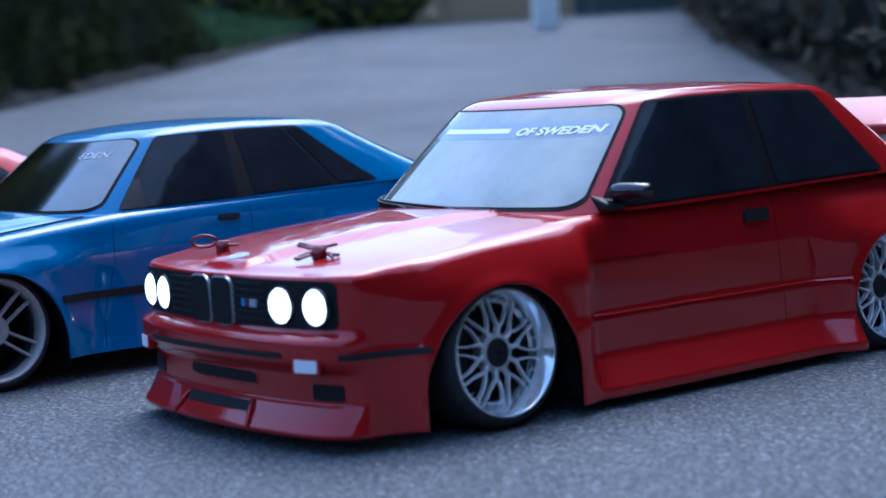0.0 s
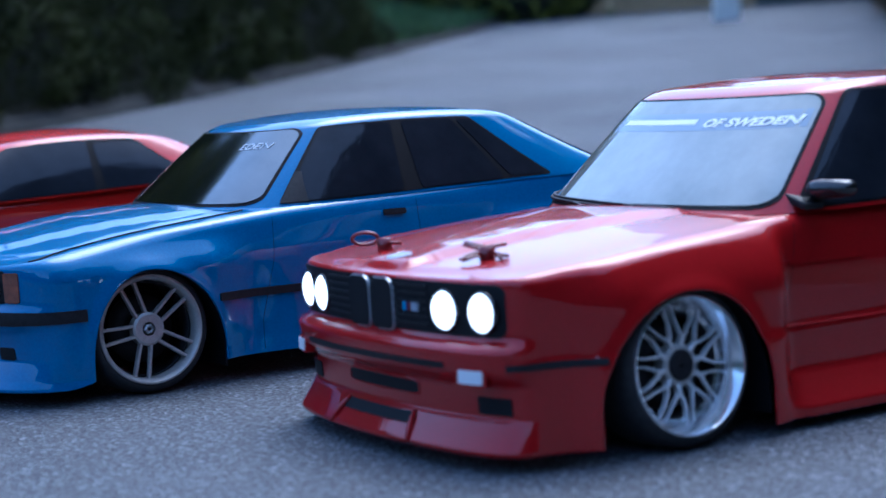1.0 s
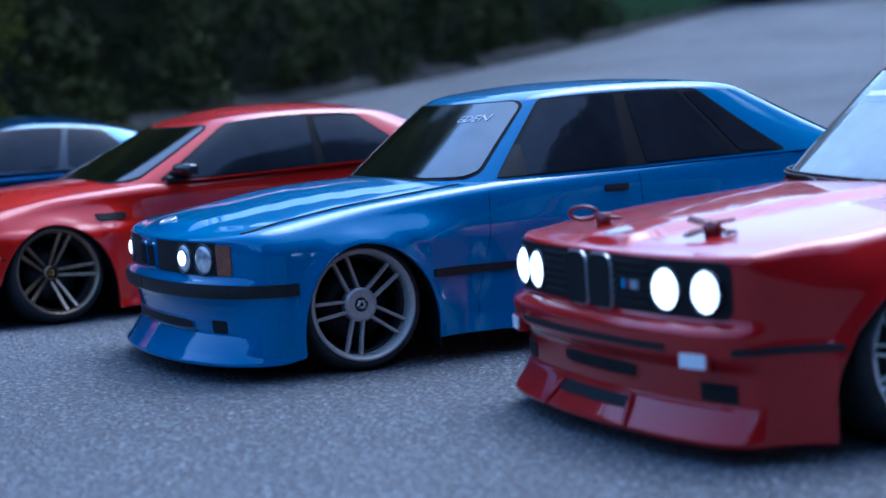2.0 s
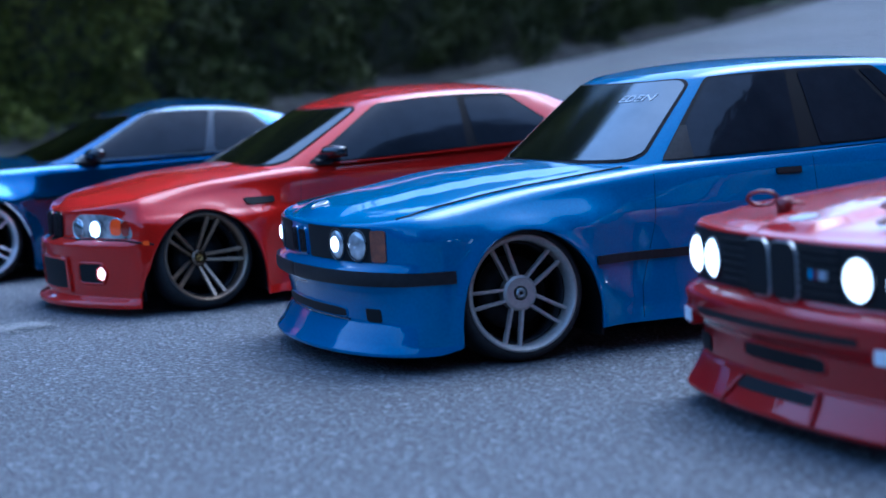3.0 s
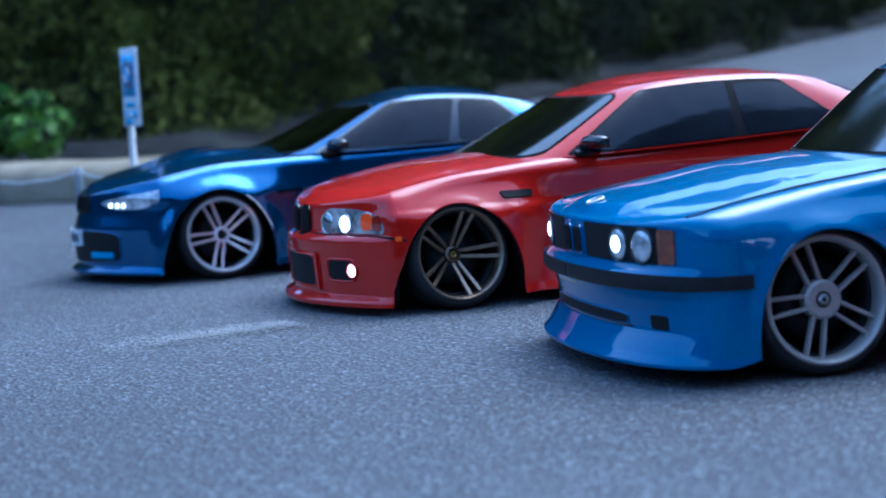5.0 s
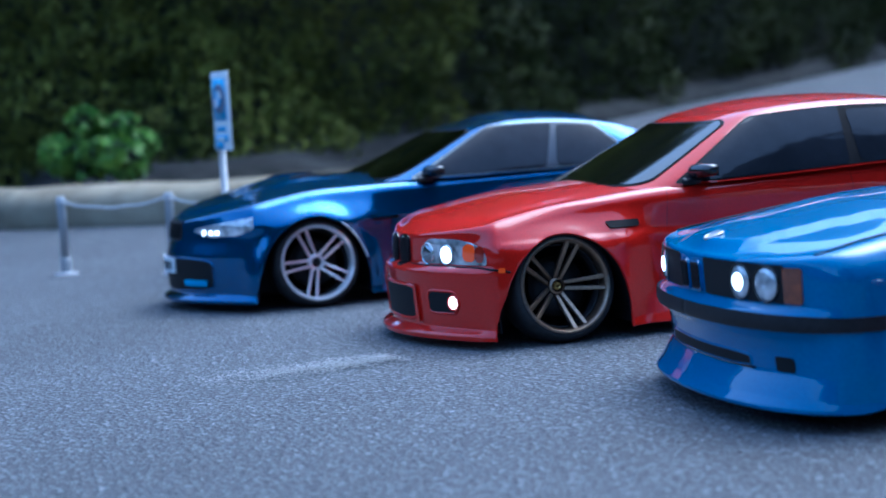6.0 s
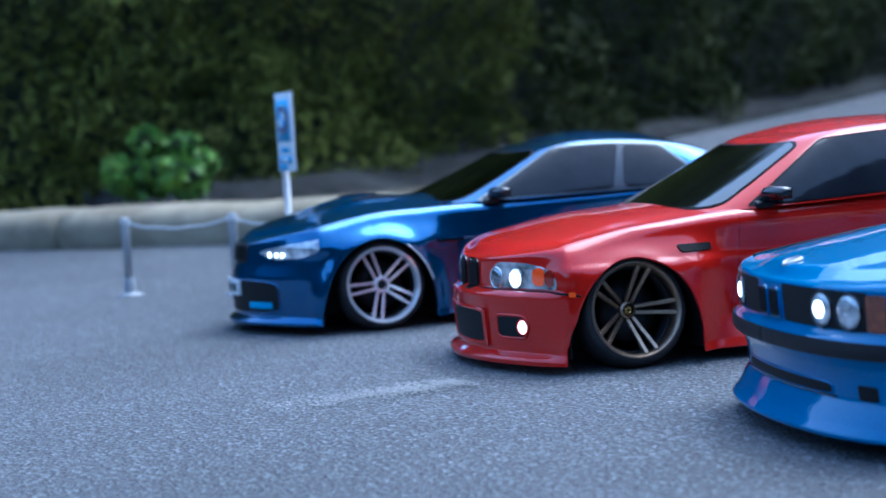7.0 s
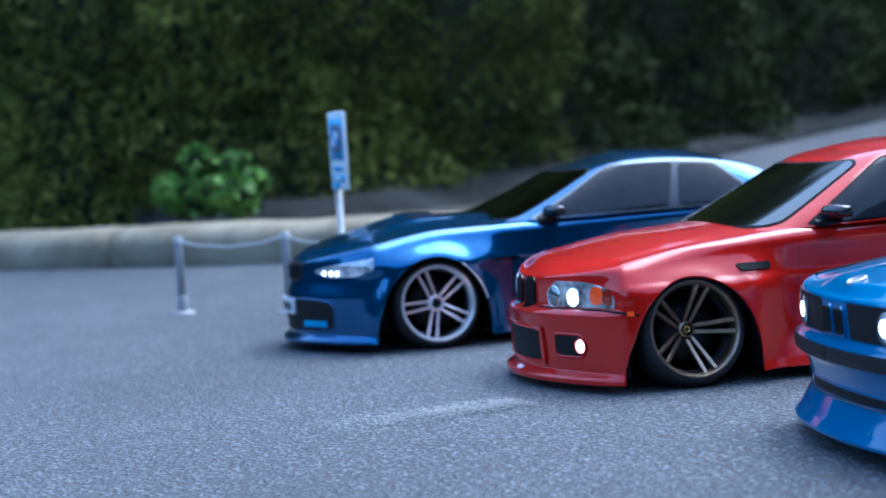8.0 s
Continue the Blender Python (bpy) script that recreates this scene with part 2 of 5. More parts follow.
def slab(fn, a0, a1, b0, b1, na, nb, off=0.4, deep=0.8, corner=0.0, flip=False, shape=None):
    """A thin closed piece that follows the surface fn(a, b): proud by off, its rim going deep below it.
    corner: how far its corners are rounded, as a share of its height; shape(f): the share of the width at height share f, as (from, to)."""
    def at(a, b, o):
        p = Vector(fn(a, b))
        da = Vector(fn(a + 0.01 * (a1 - a0), b)) - Vector(fn(a - 0.01 * (a1 - a0), b))
        db = Vector(fn(a, b + 0.01 * (b1 - b0))) - Vector(fn(a, b - 0.01 * (b1 - b0)))
        n = da.cross(db).normalized()
        if flip:
            n = -n
        return p + n * o
    verts, faces = [], []
    c = corner
    aspect = 1.0
    p00, p10, p01 = Vector(fn(a0, b0)), Vector(fn(a1, b0)), Vector(fn(a0, b1))
    if (p10 - p00).length > 1e-6:
        aspect = (p01 - p00).length / (p10 - p00).length
    rows = [j / nb for j in range(nb + 1)]
    if c:
        rows = sorted(set(rows + [c * (1 - math.cos(math.radians(q))) for q in (0, 25, 45, 65, 90)] + [1 - c * (1 - math.cos(math.radians(q))) for q in (0, 25, 45, 65, 90)]))
    for f in rows:
        cut = 0.0
        if c:
            e = max(0.0, c - f, f - (1 - c)) / c
            cut = c * aspect * (1 - math.sqrt(max(0.0, 1 - e * e)))
        lo, hi = shape(f) if shape else (0.0, 1.0)
        lo, hi = lo + cut, hi - cut
        for i in range(na + 1):
            g = lo + (hi - lo) * i / na
            verts.append(at(a0 + (a1 - a0) * g, b0 + (b1 - b0) * f, off))
    nr = len(rows)
    w = na + 1
    for j in range(nr - 1):
        for i in range(na):
            q = (j * w + i, j * w + i + 1, (j + 1) * w + i + 1, (j + 1) * w + i)
            faces.append(q[::-1] if flip else q)
    ring = [i for i in range(w)] + [j * w + na for j in range(1, nr)] + [(nr - 1) * w + i for i in range(na - 1, -1, -1)] + [j * w for j in range(nr - 2, 0, -1)]
    base = len(verts)
    k = len(ring)
    for r in ring:
        j, i = divmod(r, w)
        f = rows[j]
        cut = 0.0
        if c:
            e = max(0.0, c - f, f - (1 - c)) / c
            cut = c * aspect * (1 - math.sqrt(max(0.0, 1 - e * e)))
        lo, hi = shape(f) if shape else (0.0, 1.0)
        lo, hi = lo + cut, hi - cut
        g = lo + (hi - lo) * i / na
        verts.append(at(a0 + (a1 - a0) * g, b0 + (b1 - b0) * f, off - deep))
    for q in range(k):
        f4 = (ring[q], base + q, base + (q + 1) % k, ring[(q + 1) % k])
        faces.append(f4[::-1] if flip else f4)
    return verts, faces


# ---- the ground ----
SLOPE, BEND, RISE_AT = 0.0520, 0.0023, 1.55
ALONG = Vector((0.1045, 0.9945))
ACROSS = Vector((-0.9945, 0.1045))


def ground_z(x, y):
    """Level where the cars stand, then a lane that climbs away."""
    s = ALONG.x * x + ALONG.y * y - RISE_AT
    w = 0.12
    run = s if s > 3.0 else w * math.log1p(math.exp(s / w))
    near = min(run, 9.6)
    far = run - near
    return SLOPE * near + BEND * near * near + (SLOPE + 2 * BEND * near) * 2.2 * (1 - math.exp(-far / 2.2))


def lane(s, d):
    """World point at s along the climbing lane, d to its left."""
    p = ALONG * s + ACROSS * d
    return p.x, p.y


def spread(lo, hi, near, first, grow):
    """Coordinates dense near a place and wider apart far off."""
    out, step, v = [near], first, near
    while v < hi:
        v += step
        step *= grow
        out.append(min(v, hi))
    step, v = first, near
    while v > lo:
        v -= step
        step *= grow
        out.insert(0, max(v, lo))
    return out


def sheet(name, xs, ys, zf, mat, label):
    verts = [(x, y, zf(x, y)) for y in ys for x in xs]
    w = len(xs)
    faces = [(j * w + i, j * w + i + 1, (j + 1) * w + i + 1, (j + 1) * w + i) for j in range(len(ys) - 1) for i in range(w - 1)]
    return tagged(new(name, mesh_of(name, verts, faces, mat, scale=1.0)), label, kind="structure")


sheet("ground", spread(-400, 400, -0.8, 0.09, 1.06), spread(-400, 400, 1.6, 0.09, 1.06), lambda x, y: ground_z(x, y) - 0.03, SOIL, "dark bare soil around the asphalt lane")
LEFT_EDGE, RIGHT_EDGE, KERB_Y = 1.76, -0.42, 1.84


def road_sheet():
    verts, faces = [], []
    ss = [-9 + 0.5 * i for i in range(18)] + [0.1 * i for i in range(0, 17)] + [1.65] + [1.69 + 0.1 * i for i in range(24)] + [4 + 0.3 * i for i in range(28)]
    ds = [RIGHT_EDGE + i * 0.109 for i in range(21)] + [2.2, 2.7, 3.3, 4.2, 6.0, 9.0]
    w = len(ds)
    for s in ss:
        for i, d in enumerate(ds):
            if s < 0.6 and i == 0:
                d = -6.0
            x, y = lane(s, d)
            if s < 1.69:
                y = min(y, KERB_Y + 0.03)
            verts.append((x, y, ground_z(x, y)))
    for j in range(len(ss) - 1):
        for i in range(w - 1):
            if i < 20 or ss[j + 1] < 1.69:
                faces.append((j * w + i, (j + 1) * w + i, (j + 1) * w + i + 1, j * w + i + 1)[::-1])
    ob = tagged(new("road", mesh_of("road", verts, faces, ASPHALT, scale=1.0)), "grey weathered asphalt with fine grit", kind="structure")
    if ob.data.polygons[0].normal.z < 0:
        ob.data.flip_normals()
    return ob


road_sheet()


# ---- the cars ----
class Shell:
    """A moulded car body in millimetres: x ahead of the front axle, y to its left, z up from the ground."""

    def __init__(self, c):
        self.c = c

    def plan(self, a):
        """The outline at a: -1 rear middle, 0..1 along the side, 2 front middle. Gives x, y, normal x, normal y, share of front, share of rear."""
        c = self.c
        if 0 <= a <= 1:
            x0, x1 = c["tail"] + c["tail_len"], c["nose"] - c["nose_len"]
            x = x0 + (x1 - x0) * a
            h = 0.5
            dy = (self.width(x + h) - self.width(x - h)) / (2 * h)
            k = math.hypot(1, dy)
            return x, self.width(x), -dy / k, 1 / k, 0.0, 0.0
        front = a > 1
        f = a - 1 if front else -a
        x, y = self.curve(f, front)
        (xa, ya), (xb, yb) = self.curve(max(0.0, f - 0.004), front), self.curve(min(1.0, f + 0.004), front)
        tx, ty = abs(xb - xa), abs(yb - ya)
        k = math.hypot(tx, ty) or 1.0
        gx, gy = ty / k, tx / k
        share = gx * gx
        return x, y, gx if front else -gx, gy, share if front else 0.0, 0.0 if front else share

    def curve(self, f, front):
        """The rounded end of the outline, from the flank (0) to the middle (1)."""
        c = self.c
        ln, p, bow = (c["nose_len"], c["nose_pow"], c["nose_bow"]) if front else (c["tail_len"], c["tail_pow"], 0.0)
        x0 = c["nose"] - ln if front else c["tail"] + ln
        y45 = 0.5 ** (1 / p)
        if f < 0.4:
            u = math.sin(f / 0.4 * math.pi / 4) / math.sin(math.pi / 4) * y45
            v = (1 - u ** p) ** (1 / p)
        else:
            v = max(0.0, y45 * (1 - (f - 0.4) / 0.6))
            u = (1 - v ** p) ** (1 / p)
        return x0 + (1 if front else -1) * ((ln - bow) * u + bow * (1 - v * v)), self.width(x0) * v

    def nose_at(self, y):
        """The plan parameter on the nose for a distance y from the middle."""
        c = self.c
        p = c["nose_pow"]
        w = self.width(c["nose"] - c["nose_len"])
        v, y45 = abs(y) / w, 0.5 ** (1 / p)
        if v <= y45:
            return 1 + 0.4 + 0.6 * (1 - v / y45)
        q = (1 - min(1, v) ** p) ** (1 / p)
        return 1 + 0.4 * math.asin(min(1, q / y45 * math.sin(math.pi / 4))) / (math.pi / 4)

    def side_at(self, x):
        c = self.c
        x0, x1 = c["tail"] + c["tail_len"], c["nose"] - c["nose_len"]
        return (x - x0) / (x1 - x0)

    def arch(self, xw):
        """Half-ellipse of a wheel opening: reach ahead of the axle, behind it, its base height and its rise."""
        return self.c["arch"] if xw == 0.0 else self.c["rear_arch"]

    def in_arch(self, x, xw, slack=0.0):
        fore, aft = self.arch(xw)[:2]
        return -aft - slack < x - xw < fore + slack

    def width(self, x):
        return knots(self.c["width"], x)

    def top(self, x):
        """Height of the shoulder, which the bonnet, the belt line and the boot share."""
        pts = self.c["shoulder"]
        return sum(knots(pts, x + d) for d in (-12, -8, -4, 0, 4, 8, 12)) / 7

    def disp(self, x, z, front, rear):
        c = self.c
        d = knots(c["side_profile"], z)
        for xw in (0.0, -c["wheelbase"]):
            fore, aft, zc, h = self.arch(xw)
            rx = fore if x > xw else aft
            dist = (math.hypot((x - xw) / rx, max(0.0, z - zc) / h) - 1) * min(rx, h)
            d += c["lip"] * math.exp(-(max(0.0, dist) / c["lip_w"]) ** 2)
            fore, aft = c["flare_x"] if xw == 0.0 else c["flare_x"][::-1]
            bx = 1 - ease(fore * 0.45, fore, x - xw) if x > xw else 1 - ease(aft * c.get("flare_end", 0.5), aft, xw - x)
            fz = 1 - ease(c["flare_z"][0], c["flare_z"][1], z)
            if c.get("boxy_flare"):
                k = min(1.0, max(0.0, (c["flare_z"][1] - z) / (c["flare_z"][1] - c["flare_z"][0])))
                fz = math.sin(k * math.pi / 2)
            d += c["flare"] * bx * fz
        sk = ease(-c["wheelbase"] + 20, -c["wheelbase"] + 40, x) * (1 - ease(-60, -46, x))
        d += c["skirt"] * sk * min(1.0, max(0.0, (c["skirt_z"][1] - z) / (c["skirt_z"][1] - c["skirt_z"][0])))
        d = d * (1 - front - rear) + front * knots(c["front_profile"], z) + rear * knots(c["rear_profile"], z)
        return d

    def at(self, a, z, sign=1):
        x, y, nx, ny, fr, re = self.plan(a)
        zs = self.top(x)
        turn = math.pi / 2 * ease(0.0, 0.62, a - 1 if a > 1 else -a)
        r = self.c["round"] * (1 - 0.55 * math.sin(turn) ** 2)
        d = self.disp(x, z, fr, re)
        inset = 0.0
        if z > zs - r:
            k = min(1.0, (z - zs + r) / r)
            inset = r * (1 - math.sqrt(max(0.0, 1 - k * k)))
        yy = max(0.0, y + ny * d - inset * math.cos(turn)) if a < 2 else 0.0
        return (x + nx * d - inset * math.sin(turn) * (1 if nx >= 0 else -1), sign * yy, z)

    def side(self, sign=1):
        return lambda x, z: self.at(self.side_at(x), z, sign)

    def front(self, y, z):
        want = abs(y)
        aim = want
        for _ in range(4):
            a = self.nose_at(aim)
            p = self.at(a, z)
            aim = max(0.0, aim - (p[1] - want))
        return (p[0], y, z)

    def bottom(self, x, fr):
        c = self.c
        base = c["sill"] + (c["chin"] - c["sill"]) * ease(20, 45, x)
        for xw in (0.0, -c["wheelbase"]):
            if self.in_arch(x, xw, -1e-4):
                return self.split(x)
        return base

    def bonnet(self, x, y):
        """A point of the top skin over the plan."""
        w = self.width(min(x, self.c["nose"] - self.c["nose_len"]))
        return (x, y, self.top(x) + self.lift(x, y, min(1.0, abs(y) / w)))

    def lift(self, x, y, q, soft=0.84, rim=None):
        c = self.c
        z = knots(c["crown"], x) * (1 - q ** 2.2)
        if c["dome"]:
            h, y_front, y_back = c["dome"]
            yd = y_back + (y_front - y_back) * ease(-60, 75, x)
            z += h * (1 - ease(yd - 1.6, yd + 1.6, abs(y))) * ease(-62, -25, x)
        for bx, by, rx, ry, h in c["bumps"]:
            e = ((x - bx) / rx) ** 2 + ((abs(y) - by) / ry) ** 2
            z += h * math.exp(-e * 1.5)
        return z * (1 - ease(soft, 1.0, q if rim is None else rim))

    def skin_top(self, a, q, sign=1):
        """A point of the top skin: q is 1 at the shoulder and 0 on the middle line."""
        c = self.c
        x0, x1 = c["tail"] + c["tail_len"], c["nose"] - c["nose_len"]
        ex, ey, ez = self.at(a, self.top(self.plan(a)[0]), sign)
        spine = ex
        if a > 1:
            spine = x1 + (c["nose"] - 15 - x1) * (a - 1)
        elif a < 0:
            spine = x0 + (c["tail"] + 15 - x0) * -a
        soft = 0.84 - 0.3 * ease(1.0, 1.6, max(a, 1 - a))
        px, py = spine + (ex - spine) * q, ey * q
        xc = min(max(px, x0), x1)
        wide = abs(self.at(self.side_at(xc), self.top(xc))[1])
        return (px, py, self.top(px) + (ez - self.top(ex)) * q ** 4 + self.lift(px, py, min(1.0, abs(py) / wide), soft, q))

    def split(self, x):
        """Height that parts the skin over the wheel arch from the skin below it."""
        c = self.c
        for xw in (0.0, -c["wheelbase"]):
            if self.in_arch(x, xw, 1e-6):
                fore, aft, zc, h = self.arch(xw)
                return zc + h * math.sqrt(max(0.0, 1 - ((x - xw) / (fore if x > xw else aft)) ** 2))
        return c["arch"][2]

    def mesh(self, low=20, high=38, cap=18):
        c = self.c
        x0, x1 = c["tail"] + c["tail_len"], c["nose"] - c["nose_len"]
        axles = (0.0, -c["wheelbase"])
        xs = [x0 + 3.5 * i for i in range(200)]
        xs = [x for x in xs if x < x1 - 1 and not any(self.in_arch(x, w, 1.0) for w in axles)] + [x1]
        for w in axles:
            fore, aft = self.arch(w)[:2]
            xs += [w - math.cos(math.pi * i / 44) * (aft if i < 22 else fore) for i in range(45)]
        xs = sorted(x for x in xs if x0 <= x <= x1)
        params = [-1 + i / 22 for i in range(22)] + [self.side_at(x) for x in xs] + [1 + i / 56 for i in range(1, 57)]
        open_col = [any(self.in_arch(self.plan(a)[0], w, -1e-4) for w in axles) for a in params]
        verts, faces = [], []
        n = low + high + cap
        for sign in (1, -1):
            for a in params:
                x, y, nx, ny, fr, re = self.plan(a)
                zs, zm, zb = self.top(x), self.split(x), self.bottom(x, fr)
                for j in range(low):
                    verts.append(self.at(a, zb + (zm - zb) * j / low if zb < zm else zm, sign))
                for j in range(high):
                    t = j / (high - 1)
                    t = t if t < 0.7 else 0.7 + 0.3 * math.sin((t - 0.7) / 0.3 * math.pi / 2)
                    verts.append(self.at(a, zm + (zs - zm) * t, sign))
                # the top skin runs from the shoulder to the middle line
                for j in range(1, cap + 1):
                    verts.append(self.skin_top(a, 1 - j / cap, sign))
        m = len(params)
        for h in range(2):
            o = h * m * n
            for i in range(m - 1):
                start = low if open_col[i] or open_col[i + 1] else 0
                for j in range(start, n - 1):
                    q = (o + i * n + j, o + (i + 1) * n + j, o + (i + 1) * n + j + 1, o + i * n + j + 1)
                    faces.append(q[::-1] if h == 0 else q)
        return verts, faces


class Cabin:
    """The upper part of a car: rings of a rounded outline from the belt to the roof."""

    def __init__(self, g):
        self.g = g

    def ring(self, s, t):
        g = self.g
        bend = g.get("bulge", 0.0) * 4 * t * (1 - t)
        xf = g["front"][0] + (g["front"][1] - g["front"][0]) * t + bend
        xr = g["back"][0] + (g["back"][1] - g["back"][0]) * t - bend
        w = g["half"][0] + (g["half"][1] - g["half"][0]) * t + bend * 0.5
        k0 = 0.9
        if t > k0:
            e = min(1.0, (t - k0) / (1 - k0))
            cut = g["edge"] * (1 - math.sqrt(max(0.0, 1 - e * e)))
            xf, xr, w = xf - cut * 1.6, xr + cut * 1.6, w - cut
        xm = g["middle"]
        p = g["pow"]
        c45 = 0.5 ** (1 / p)
        if s <= 1:
            v = c45 * s
            x, y = xm + (xf - xm) * (1 - v ** p) ** (1 / p) - g["bow"] * v * v, w * v
        elif s <= 3:
            xa, xb = xm + (xf - xm) * c45 - g["bow"] * c45 * c45, xm + (xr - xm) * c45
            x = xa + (xb - xa) * (s - 1) / 2
            u = abs(x - xm) / abs((xf if x > xm else xr) - xm)
            if x > xm:
                u = min(c45, u + g["bow"] * c45 * c45 / abs(xf - xm) * (2 - s if s < 2 else 0))
            y = w * (1 - min(c45, u) ** p) ** (1 / p)
        else:
            v = c45 * (4 - s)
            x, y = xm + (xr - xm) * (1 - v ** p) ** (1 / p), w * v
        # the belt climbs towards the rear, the roof line is set by its own curve
        lo = g["base"][0] + (g["base"][1] - g["base"][0]) * ease(g["front"][0], g["back"][0], x)
        hi = g["roof"] - g["roof_drop"] * ((x - g["peak"]) / 100) ** 2
        return x, y, lo + (hi - lo) * t

    def at(self, s, t, sign=1):
        sg = sign if s >= 0 else -sign
        x, y, z = self.ring(abs(s), t)
        return (x, sg * y, z)

    def mesh(self):
        g = self.g
        ss = [i / 12 for i in range(12)] + [1 + 2 * i / 40 for i in range(40)] + [3 + i / 12 for i in range(13)]
        ts = [i / 18 for i in range(17)] + [0.9 + 0.1 * math.sin(math.pi / 2 * i / 6) for i in range(7)]
        verts, faces = [], []
        cap = 8
        n = len(ts) + cap
        for sign in (1, -1):
            for s in ss:
                for t in ts:
                    verts.append(self.at(s, t, sign))
                x, y, z = verts[-1]
                for j in range(1, cap + 1):
                    q = 1 - j / cap
                    tx = g["middle"] + (x - g["middle"]) * (0.35 + 0.65 * q)
                    hi = g["roof"] - g["roof_drop"] * ((tx - g["peak"]) / 100) ** 2
                    verts.append((tx, y * q, hi + g["roof_crown"] * (1 - q * q)))
        m = len(ss)
        for h in range(2):
            o = h * m * n
            for i in range(m - 1):
                for j in range(n - 1):
                    q = (o + i * n + j, o + (i + 1) * n + j, o + (i + 1) * n + j + 1, o + i * n + j + 1)
                    faces.append(q if h == 0 else q[::-1])
        return verts, faces


def outward(me):
    bm = bmesh.new()
    bm.from_mesh(me)
    bmesh.ops.delete(bm, geom=[v for v in bm.verts if not v.link_faces], context="VERTS")
    bmesh.ops.remove_doubles(bm, verts=bm.verts, dist=2e-6)
    bmesh.ops.recalc_face_normals(bm, faces=bm.faces)
    up = sum(f.normal.z * f.calc_area() for f in bm.faces)
    if up < 0:
        bmesh.ops.reverse_faces(bm, faces=bm.faces)
    bm.to_mesh(me)
    bm.free()
    me.shade_smooth()
    return me


def closed(me):
    bm = bmesh.new()
    bm.from_mesh(me)
    bmesh.ops.remove_doubles(bm, verts=bm.verts, dist=1e-6)
    bmesh.ops.recalc_face_normals(bm, faces=bm.faces)
    bm.to_mesh(me)
    bm.free()
    return me


def skin(name, fn, rng, mat, parent, label="", na=16, nb=8, off=0.4, deep=0.9, corner=0.0, flip=False, shape=None):
    """A thin piece laid on a body surface, as one part."""
    a0, a1, b0, b1 = rng
    v, f = slab(fn, a0, a1, b0, b1, na, nb, off, deep, corner, flip, shape)
    me = mesh_of(name, v, f, mat, smooth=False)
    me.shade_smooth()
    me.set_sharp_from_angle(angle=radians(40))
    return piece(name, me, parent, label)


def disc(name, centre, normal, r, mat, parent, label="", depth=3.0, dome=1.2, ring=None, sx=1.0):
    """A round lens with a domed face; ring: a bezel material round it."""
    prof = [(0.01, dome)] + [(r * math.sin(a), dome * math.cos(a)) for a in (0.35, 0.7, 1.05, 1.35, 1.5708)] + [(r, -depth), (0.01, -depth)]
    v, f = lathe(prof, 32, "Z")
    me = closed(mesh_of(name, [(x * sx, y, z) for x, y, z in v], f, mat))
    q = Vector(normal).normalized().to_track_quat("Z", "Y").to_matrix().to_4x4()
    m = Matrix.Translation(Vector(centre) * MM) @ q
    ob = piece(name, me, parent, label, m)
    if ring:
        prof = [(r, -depth), (r, 0.3), (r + 0.5, 0.9), (r + 1.1, 0.3), (r + 1.1, -depth)]
        v, f = lathe(prof, 32, "Z")
        piece("bezel", closed(mesh_of("bezel", [(x * sx, y, z) for x, y, z in v], f, ring)), ob)
    return ob


def lettering(text, size, place, mat, parent, label, bold=0.0):
    """Built-in font, laid on a surface by place(x, y) in millimetres."""
    cu = bpy.data.curves.new("lettering", "FONT")
    cu.body = text
    cu.size = size
    cu.align_x = "CENTER"
    cu.shear = 0.25
    cu.offset = bold
    tmp = bpy.data.objects.new("lettering", cu)
    scene.collection.objects.link(tmp)
    bpy.context.view_layer.update()
    me = bpy.data.meshes.new_from_object(tmp.evaluated_get(bpy.context.evaluated_depsgraph_get()))
    bpy.data.objects.remove(tmp)
    bm = bmesh.new()
    bm.from_mesh(me)
    bmesh.ops.triangulate(bm, faces=bm.faces)
    for v in bm.verts:
        v.co = Vector(place(v.co.x, v.co.y)) * MM
    bm.to_mesh(me)
    bm.free()
    me.materials.clear()
    me.materials.append(mat)
    return piece("lettering", me, parent, label)


# ---- wheels ----
def bar(bm, a, b, wa, wb, ya, yb, thick):
    """A spoke bar in the wheel's plane from a to b, rounded along its edges."""
    a, b = Vector(a), Vector(b)
    d = (b - a).normalized()
    n = Vector((-d.y, d.x))
    rings = []
    for p, w, y in ((a, wa, ya), (b, wb, yb)):
        ring = []
        for k, h in ((-1, -thick), (-1, -0.45), (-0.62, 0.0), (0.62, 0.0), (1, -0.45), (1, -thick)):
            q = p + n * k * w / 2
            ring.append(bm.verts.new((q.x, y + h, q.y)))
        rings.append(ring)
    for k in range(6):
        bm.faces.new((rings[0][k], rings[0][(k + 1) % 6], rings[1][(k + 1) % 6], rings[1][k]))
    bm.faces.new(rings[0])
    bm.faces.new(rings[1][::-1])


